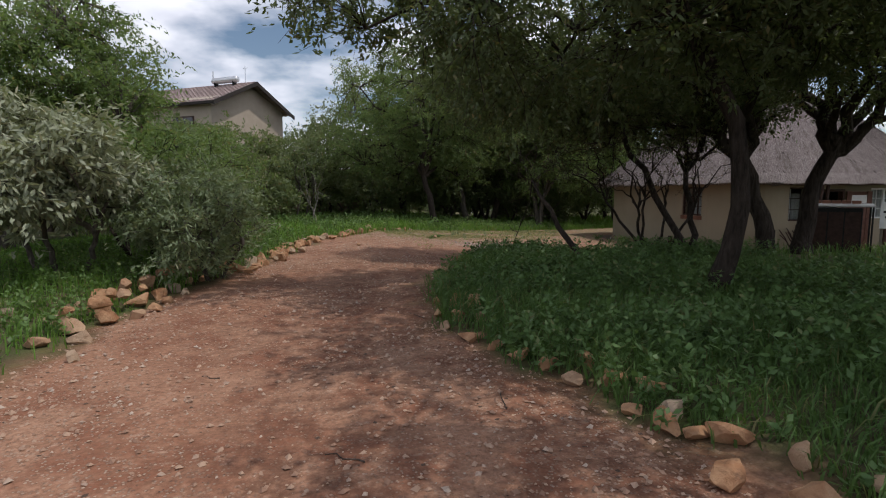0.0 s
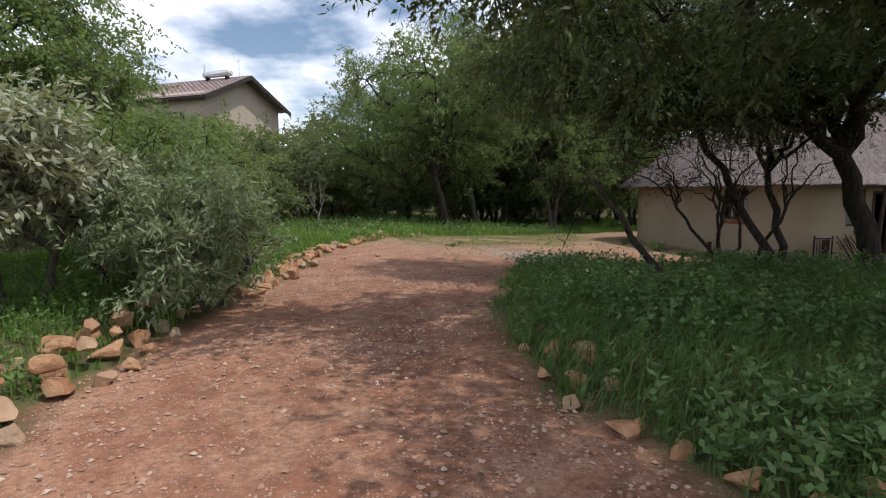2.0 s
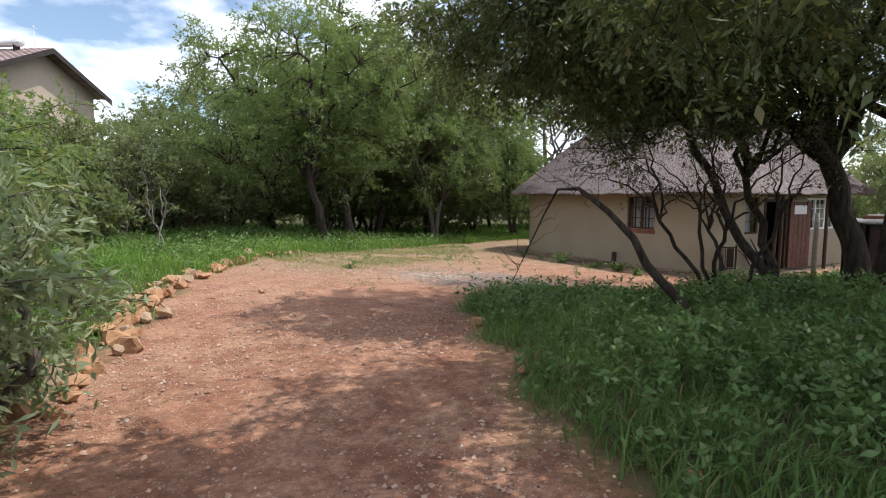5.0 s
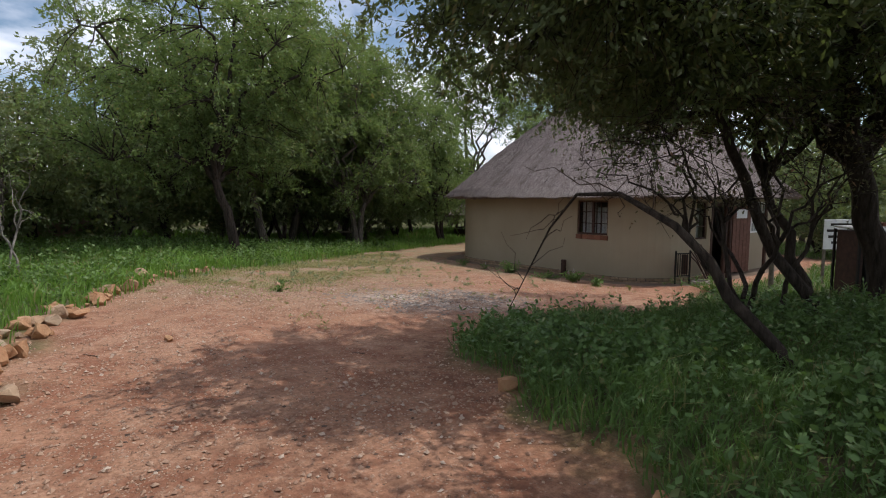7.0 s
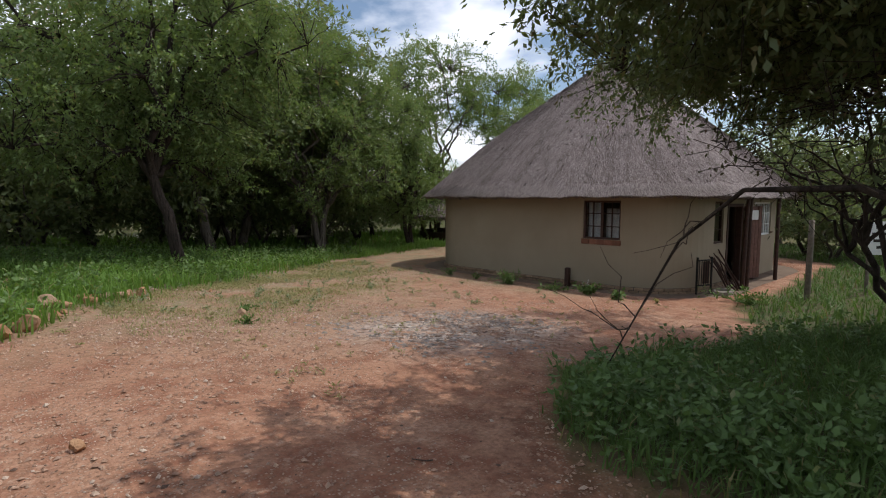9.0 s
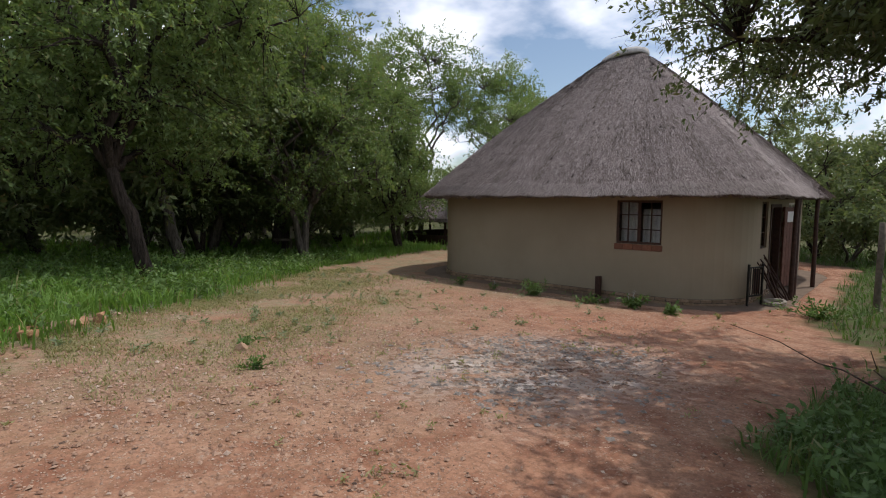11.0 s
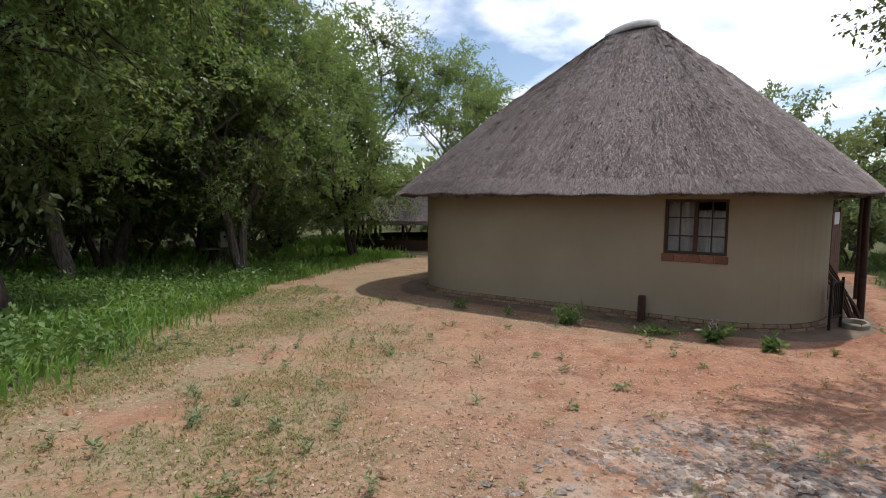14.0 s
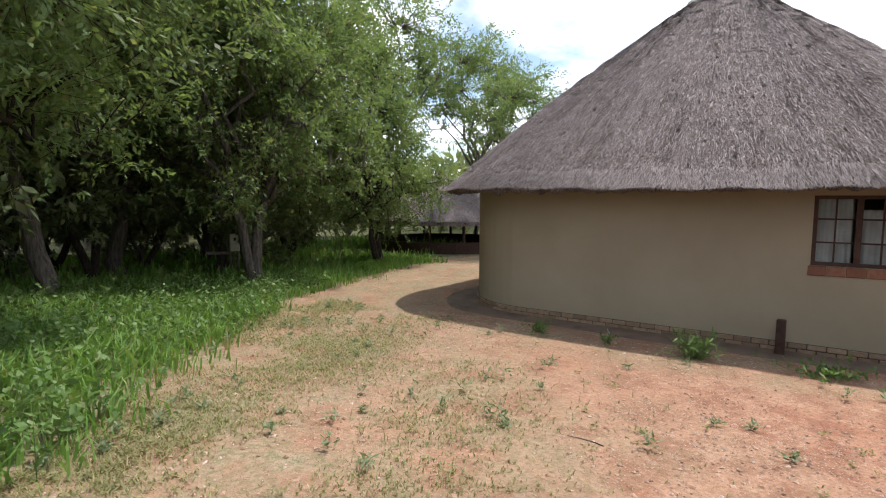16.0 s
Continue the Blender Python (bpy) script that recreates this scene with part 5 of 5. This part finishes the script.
def stick(pts, r, label="dry fallen twig on the ground"):
    t = Tubes()
    t.add(np.array(pts), np.linspace(r, r * 0.5, len(pts)), 5)
    return tagged(new("twig", t.mesh("twig", DEADWOOD)), label, "twig", "fallen twigs")


stick_rng = np.random.default_rng(5)
for sx, sy in ((0.1, 2.6), (1.0, 3.1), (0.9, 5.6), (2.6, 9.6), (-1.3, 12.8), (-0.2, 13.3), (4.0, 18.8), (6.9, 18.4), (2.0, 12.0), (-0.9, 4.1)):
    a, l = stick_rng.uniform(0, 3.1), stick_rng.uniform(0.12, 0.3)
    q = [(sx + math.cos(a) * l * k / 4 + stick_rng.normal(0, 0.015), sy + math.sin(a) * l * k / 4 + stick_rng.normal(0, 0.015)) for k in range(5)]
    stick([(x, y, float(ground_z(x, y)) + 0.005) for x, y in q], 0.005)


# ---- the dead limb over the grass ----
def dead_limb():
    rng = np.random.default_rng(19)
    ob = thing("dead_branch", up(4.3, 8.9), "leaning dead trunk with bare branch arching to the ground", "dead tree")
    b = np.array(ob.location)
    t = Tubes()
    main = np.array([(4.36, 8.83, 0.1), (4.22, 9.0, 0.42), (4.0, 9.32, 0.83), (3.92, 9.44, 1.12), (3.76, 9.68, 1.42), (3.86, 10.3, 1.70), (4.1, 11.0, 1.70), (4.25, 11.5, 1.3), (4.02, 11.95, 0.25)]) - b
    t.add(main, np.array([0.064, 0.055, 0.051, 0.042, 0.036, 0.025, 0.018, 0.012, 0.005]), 7)
    part_raw("limb", t.mesh("limb", BARK_DARK), ob)
    for k in range(16):
        t = Tubes()
        i = rng.integers(4, 8)
        s = main[i] + (main[i + 1] - main[i]) * rng.random()
        e = s + rng.normal(0, 1, 3) * np.array([0.5, 0.5, 0.35]) + [0, 0.3, 0.1]
        t.add(bend(rng, s, e, wander=0.15), np.linspace(0.007, 0.002, 6), 4)
        part_raw("side_twig", t.mesh("side_twig", DEADWOOD), ob)


dead_limb()


# ---- things round the hut ----
def post(x, y, height, r, label, lean=(0, 0), mat=None, sides=9, group=""):
    rng = np.random.default_rng(int(abs(x * 100 + y * 10)))
    z = float(ground_z(x, y))
    t = Tubes()
    p = np.array([(x + lean[0] * k / 4, y + lean[1] * k / 4, z - 0.1 + (height + 0.1) * k / 4) for k in range(5)])
    p[1:-1, :2] += rng.normal(0, 0.006, (3, 2))
    t.add(np.vstack([p, p[-1:] + [0, 0, 0.004]]), np.array([r, r, r * 0.97, r * 0.95, r * 0.93, 0.001]), sides)
    return tagged(new("post", t.mesh("post", mat or POLE)), label, "post", group)


def stub():
    o = box_bm(11.82, 11.94, 17.39, 17.51, -0.66, -0.16, bevel=0.012)
    me = bpy.data.meshes.new("stub_post")
    o.to_mesh(me), o.free()
    me.materials.append(DARKWOOD)
    tagged(new("stub_post", me), "short dark square post against the hut wall", "post")


stub()
post(13.7, 12.5, 1.75, 0.06, "grey weathered round fence post", group="yard posts")
post(15.6, 10.6, 1.2, 0.07, "grey fence post beneath the trees", group="yard posts")


def porch():
    ob = thing("porch_frame", (14.1, 14.2, FLOOR_Z), "dark stained pole frame under the eave beside door", "porch")
    for x, y, lean in ((14.62, 14.08, 0.18), (14.95, 14.08, 0.05), (17.2, 14.0, 0.0)):
        t = Tubes()
        t.add(np.array([(x, y, FLOOR_Z), (x + 0.35 * lean, y, 0.4), (x + 0.7 * lean, y + 0.01, 1.2), (x + lean, y, 1.78)]), np.array([0.055, 0.052, 0.05, 0.05]), 8)
        part("pole", t.mesh("pole", DARKWOOD), DARKWOOD, ob)
    for (xa, ya), (xb, yb), z in (((14.8, 14.08), (17.2, 14.0), 1.70), ((13.9, 14.5), (14.8, 14.08), 1.70)):
        t = Tubes()
        t.add(np.array([(xa, ya, z), ((xa + xb) / 2, (ya + yb) / 2, z - 0.02), (xb, yb, z)]), np.array([0.05, 0.05, 0.05]), 8)
        part("beam", t.mesh("beam", DARKWOOD), DARKWOOD, ob)
    return ob


porch()


def gate():
    ob = thing("steel_gate", (13.25, 14.5, FLOOR_Z), "small dark steel gate panel by the hut corner", "gate")
    m = pose(13.05, 14.62, 0, 0, 0, -22) @ Matrix.Diagonal((0.75, 1, 1, 1))
    bm = bmesh.new()
    for a in (0.0, 0.62):
        box(bm, a, a + 0.04, -0.02, 0.02, FLOOR_Z, 0.25, m)
    for z in (-0.45, 0.16):
        box(bm, 0.04, 0.62, -0.014, 0.014, z, z + 0.03, m)
    part("gate_frame", bm, BLACK, ob)
    for k in range(5):
        part("bar", box_bm(0.11 + 0.1 * k, 0.126 + 0.1 * k, -0.008, 0.008, -0.42, 0.16, m), BLACK, ob)
    part("gate_plate", box_bm(0.30, 0.58, 0.021, 0.027, -0.40, 0.14, m), DARKWOOD, ob)


gate()


def leaning_sticks():
    rng = np.random.default_rng(66)
    for k in range(9):
        x = 14.05 + 0.075 * k
        t = Tubes()
        b = np.array((x + rng.normal(0, 0.05), 14.25 - 0.02 * k + rng.normal(0, 0.04), FLOOR_Z + 0.02))
        e = np.array((x - 0.2 + rng.normal(0, 0.06), 14.62, 0.15 + rng.uniform(-0.2, 0.25)))
        t.add(bend(rng, b, e, wander=0.03, steps=5), np.linspace(0.022, 0.015, 5), 6)
        tagged(new("firewood_pole", t.mesh("firewood_pole", DARKWOOD)), "dark wooden pole leaning against the hut wall", "pole", "leaning poles")


leaning_sticks()


def ring_drain():
    bm = bmesh.new()
    n = 28
    prof = [(0.36, FLOOR_Z), (0.36, FLOOR_Z + 0.10), (0.34, FLOOR_Z + 0.115), (0.27, FLOOR_Z + 0.115), (0.26, FLOOR_Z + 0.10), (0.26, FLOOR_Z + 0.03)]
    rings = [[bm.verts.new((13.72 + r * math.cos(2 * math.pi * k / n), 14.22 + r * 0.6 * math.sin(2 * math.pi * k / n), z)) for k in range(n)] for r, z in prof]
    for a, b in zip(rings[:-1], rings[1:]):
        for k in range(n):
            bm.faces.new([a[k], a[(k + 1) % n], b[(k + 1) % n], b[k]])
    bm.faces.new(rings[-1])
    me = bpy.data.meshes.new("drain_ring")
    bm.to_mesh(me), bm.free()
    me.materials.append(CONCRETE)
    tagged(new("drain_ring", me), "low round concrete drain surround by the hut corner", "drain")


ring_drain()


def bin_stand():
    z = float(ground_z(10.56, 9.68)) - 0.12
    ob = thing("refuse_stand", (10.56, 9.68, z), "black steel bin enclosure with pale overhanging lid", "enclosure")
    m = pose(10.56, 9.68, z, 0, 0, -46) @ Matrix.Diagonal((0.72, 0.88, 0.98, 1))
    part("side_panel", box_bm(-0.80, -0.70, -0.36, 0.34, 0.02, 1.14, m, bevel=0.006), DARKWOOD, ob, "dark red-brown side panel")
    part("body", box_bm(-0.62, 0.62, -0.32, 0.32, 0.12, 1.12, m, bevel=0.01), BLACK, ob)
    part("lid", box_bm(-0.86, 0.90, -0.48, 0.45, 1.17, 1.20, m @ pose(0, 0, 0, 2, 0, 0), bevel=0.012), CAP, ob, "pale sheet lid")
    for k in range(5):
        part("brick", box_bm(-0.6 + 0.24 * k, -0.38 + 0.24 * k, -0.06, 0.05, 1.215, 1.285, m, bevel=0.006), SILLBRICK, ob)
    for x, y in ((-0.82, -0.4), (0.84, -0.4), (-0.82, 0.38), (0.84, 0.38)):
        part("leg", box_bm(x - 0.022, x + 0.022, y - 0.022, y + 0.022, -0.1, 1.16, m), BLACK, ob)
    for k in range(3):
        part("door_panel", box_bm(-0.58 + 0.4 * k, -0.22 + 0.4 * k, -0.332, -0.322, 0.2, 1.04, m), DARKWOOD, ob)


bin_stand()


def sign():
    x, y = 14.3, 11.3
    z = float(ground_z(x, y))
    ob = thing("notice_board", (x, y, z), "white notice board with faded lettering on posts", "sign")
    m = pose(x, y, z, 0, 0, -38)
    part("board", box_bm(-0.4, 0.4, -0.012, 0.012, 0.75, 1.45, m, bevel=0.004), WHITE, ob)
    for k, w in enumerate((0.26, 0.34, 0.30, 0.22)):
        part("lettering", box_bm(-w, w, -0.017, -0.013, 1.30 - 0.14 * k, 1.36 - 0.14 * k, m), FASCIA, ob)
    for a in (-0.34, 0.34):
        part("leg", box_bm(a - 0.025, a + 0.025, 0.013, 0.06, -0.1, 1.4, m), POLE, ob)


sign()


def meter_box():
    x, y = 12.0, 30.5
    z = float(ground_z(x, y))
    ob = thing("meter_box", (x, y, z), "beige electricity box on short posts in grass", "utility box")
    m = pose(x, y, z, 0, 0, -30)
    part("cabinet", box_bm(-0.13, 0.13, -0.1, 0.1, 0.62, 1.12, m, bevel=0.015), BEIGEBOX, ob)
    part("dial", box_bm(-0.03, 0.04, -0.106, -0.1, 0.92, 1.0, m), FASCIA, ob)
    for a in (-0.1, 0.1):
        part("leg", box_bm(a - 0.025, a + 0.025, -0.025, 0.025, -0.1, 0.62, m), POLE, ob)
    part("rail", box_bm(-0.75, -0.13, -0.03, 0.03, 0.54, 0.62, m), POLE, ob)


meter_box()


def shelter():
    cx, cy, r = 22.4, 30.6, 3.1
    z = -0.8
    ob = thing("thatched_shelter", (cx, cy, z), "open round shelter with shaggy thatch and dark low wall", "shelter")
    n = 40
    ang = [2 * math.pi * k / n for k in range(n)]

    def ring(bm, rad, zz):
        return [bm.verts.new((cx + rad * math.cos(a), cy + rad * math.sin(a), zz)) for a in ang]

    def band(bm, a, b):
        for k in range(n):
            bm.faces.new([a[k], a[(k + 1) % n], b[(k + 1) % n], b[k]])

    bm = bmesh.new()
    rs = [ring(bm, r, z), ring(bm, r, -0.15), ring(bm, r - 0.2, -0.15), ring(bm, r - 0.2, z)]
    for a, b in zip(rs[:-1], rs[1:]):
        band(bm, a, b)
    part("low_wall", bm, DARKWOOD, ob)
    bm = bmesh.new()
    rs = [ring(bm, r + 0.35, 0.66), ring(bm, r + 0.55, 0.52), ring(bm, r + 0.55, 0.70), ring(bm, r * 0.6, 1.7), ring(bm, 0.15, 2.7)]
    for a, b in zip(rs[:-1], rs[1:]):
        band(bm, a, b)
    me = bpy.data.meshes.new("roof")
    bmesh.ops.recalc_face_normals(bm, faces=bm.faces[:])
    bm.to_mesh(me), bm.free()
    me.materials.append(THATCH)
    lay = me.uv_layers.new(name="along")
    for lp in me.loops:
        c = me.vertices[lp.vertex_index].co
        lay.data[lp.index].uv = (math.atan2(c.y - cy, c.x - cx) * r, c.z * 1.6)
    part("roof", me, THATCH, ob, "shaggy grey thatch")
    for k in range(14):
        a = 2 * math.pi * k / 14
        t = Tubes()
        x, y = cx + (r - 0.1) * math.cos(a), cy + (r - 0.1) * math.sin(a)
        t.add(np.array([(x, y, -0.16), (x, y, 0.3), (x, y, 0.68)]), np.array([0.07, 0.065, 0.065]), 7)
        part("pole", t.mesh("pole", DARKWOOD), DARKWOOD, ob)


shelter()


# ---- the house beyond the trees ----
def far_house():
    ax, ay = -4.95, 34.6
    along, across = Vector((-0.846, 0.534, 0)), Vector((0.534, 0.846, 0))
    m = Matrix(((along.x, across.x, 0, ax), (along.y, across.y, 0, ay), (0, 0, 1, 0), (0, 0, 0, 1)))
    RZ, EZ, HW, LEN = 8.05, 6.55, 3.45, 12.0
    house = thing("house", (ax, ay, 0.2), "two-storey beige house with red-grey tiled gable roof", "house")
    bm = bmesh.new()
    pts = [(-3.1, 0.1), (3.1, 0.1), (3.1, EZ + 0.1), (0, RZ - 0.12), (-3.1, EZ + 0.1)]
    f = [bm.verts.new(m @ Vector((0.35, y, z))) for y, z in pts]
    b = [bm.verts.new(m @ Vector((LEN, y, z))) for y, z in pts]
    bm.faces.new(f), bm.faces.new(b[::-1])
    for k in range(5):
        bm.faces.new([f[k], f[(k + 1) % 5], b[(k + 1) % 5], b[k]])
    part("wall", bm, FARPLASTER, house)
    for s in (-1, 1):
        rows_n, cols_n = 14, 40
        verts, faces = [], []
        for i in range(rows_n):
            for e in (0, 1):
                fr = (i + e) / rows_n
                yy = s * (HW + 0.02) * fr
                zz = RZ + (EZ - 0.12 - RZ) * fr * 1.02 + (0.05 if e else 0.0)
                for j in range(cols_n * 2 + 1):
                    xx = -0.25 + (LEN + 0.5) * j / (cols_n * 2)
                    verts.append(m @ Vector((xx, yy, zz + (0.035 if j % 2 else 0.0))))
        w = cols_n * 2 + 1
        for i in range(rows_n * 2 - 1):
            for j in range(cols_n * 2):
                k = i * w + j
                faces.append((k, k + 1, k + 1 + w, k + w))
        part("roof", mesh_np("roof", verts, faces, ROOFTILE), ROOFTILE, house, "overlapping red-grey roof tiles")
        bm = bmesh.new()
        a0, a1 = Vector((-0.3, s * 0.0, RZ + 0.02)), Vector((-0.3, s * (HW + 0.1), EZ - 0.1))
        q = [m @ a0, m @ a1, m @ (a1 - Vector((0, 0, 0.24))), m @ (a0 - Vector((0, 0, 0.24)))]
        q2 = [v + along * 0.06 for v in q]
        A, B = [bm.verts.new(v) for v in q], [bm.verts.new(v) for v in q2]
        bm.faces.new(A), bm.faces.new(B[::-1])
        for k in range(4):
            bm.faces.new([A[k], A[(k + 1) % 4], B[(k + 1) % 4], B[k]])
        part("barge_board", bm, FASCIA, house)
    part("gutter", box_bm(-0.2, LEN + 0.2, -HW - 0.1, -HW + 0.02, EZ - 0.26, EZ - 0.1, m), FASCIA, house)
    for x0, w, z0, z1, mat in ((1.6, 1.6, 4.6, 5.75, DARKGLASS), (5.6, 0.8, 4.3, 5.8, REDWOOD)):
        win = thing_part("window", house)
        part("window_frame", box_bm(x0, x0 + w, -3.14, -3.105, z0, z1, m), DARKWOOD, win)
        part("pane", box_bm(x0 + 0.08, x0 + w - 0.08, -3.16, -3.145, z0 + 0.08, z1 - 0.08, m), mat, win)
    # solar water heater on the ridge
    g = thing("solar_heater", tuple(m @ Vector((1.6, -0.5, RZ))), "silver solar water heater drum on the house roof", "water heater")
    t = Tubes()
    c0, c1 = m @ Vector((0.75, -0.45, RZ + 0.16)), m @ Vector((2.7, -0.45, RZ + 0.16))
    pts = [c0 + (c1 - c0) * k for k in (0, 0.001, 0.03, 0.97, 0.999, 1)]
    t.add(np.array(pts), np.array([0.01, 0.15, 0.19, 0.19, 0.15, 0.01]), 16)
    part("drum", t.mesh("drum", STEEL), STEEL, g)
    for k in (1.0, 2.4):
        part("bracket", box_bm(k, k + 0.06, -0.6, -0.3, RZ - 0.22, RZ + 0.06, m), BLACK, g)
    part("pipe", box_bm(2.62, 2.68, -0.48, -0.42, RZ + 0.3, RZ + 0.75, m), STEEL, g)
    an = thing("antenna", tuple(m @ Vector((0.6, 0.0, RZ))), "thin metal aerial mast on the roof ridge", "antenna")
    part("mast", box_bm(0.56, 0.585, -0.012, 0.012, RZ - 0.05, RZ + 1.0, m), STEEL, an)
    part("crossbar", box_bm(0.4, 0.75, -0.01, 0.01, RZ + 0.86, RZ + 0.885, m), STEEL, an)


far_house()


def boundary_wall():
    bm = box_bm(-9.0, 0.2, 0, 0.2, -0.3, 1.75, pose(1.0, 30.2, 0, 0, 0, -8))
    me = bpy.data.meshes.new("boundary_wall")
    bmesh.ops.recalc_face_normals(bm, faces=bm.faces[:])
    bm.to_mesh(me), bm.free()
    me.materials.append(BOUNDARY)
    tagged(new("boundary_wall", me), "brown plastered boundary wall behind the bushes", "wall", kind="structure")


boundary_wall()

# bare and half-bare saplings in the meadow
plant("sapling", "pale bare-stemmed sapling in the grass", "sapling", up(-0.9, 19.4), [(0, 0, 0.9, 0.1, 0.1), (0.08, 0, 0.8, -0.2, 0.1)], [(0, 0, 1.9, 0.7, 0.7, 0.8)],
      16, 4, 4, (0.07, 0.03), LEAF_GREEN, BARK_PALE, 0.025, 91, "saplings", 0.3, limbs=4)
plant("sapling", "thin grey half-bare sapling by the wall", "sapling", up(-1.9, 24.2), [(0, 0, 1.1, 0.2, 0.1), (0.3, 0.1, 1.2, 0.5, 0.1)], [(0.2, 0, 2.9, 1.0, 1.0, 1.1)],
      36, 5, 8, (0.08, 0.035), LEAF_GREY, BARK_GREY, 0.035, 92, "saplings", 0.4, limbs=5)
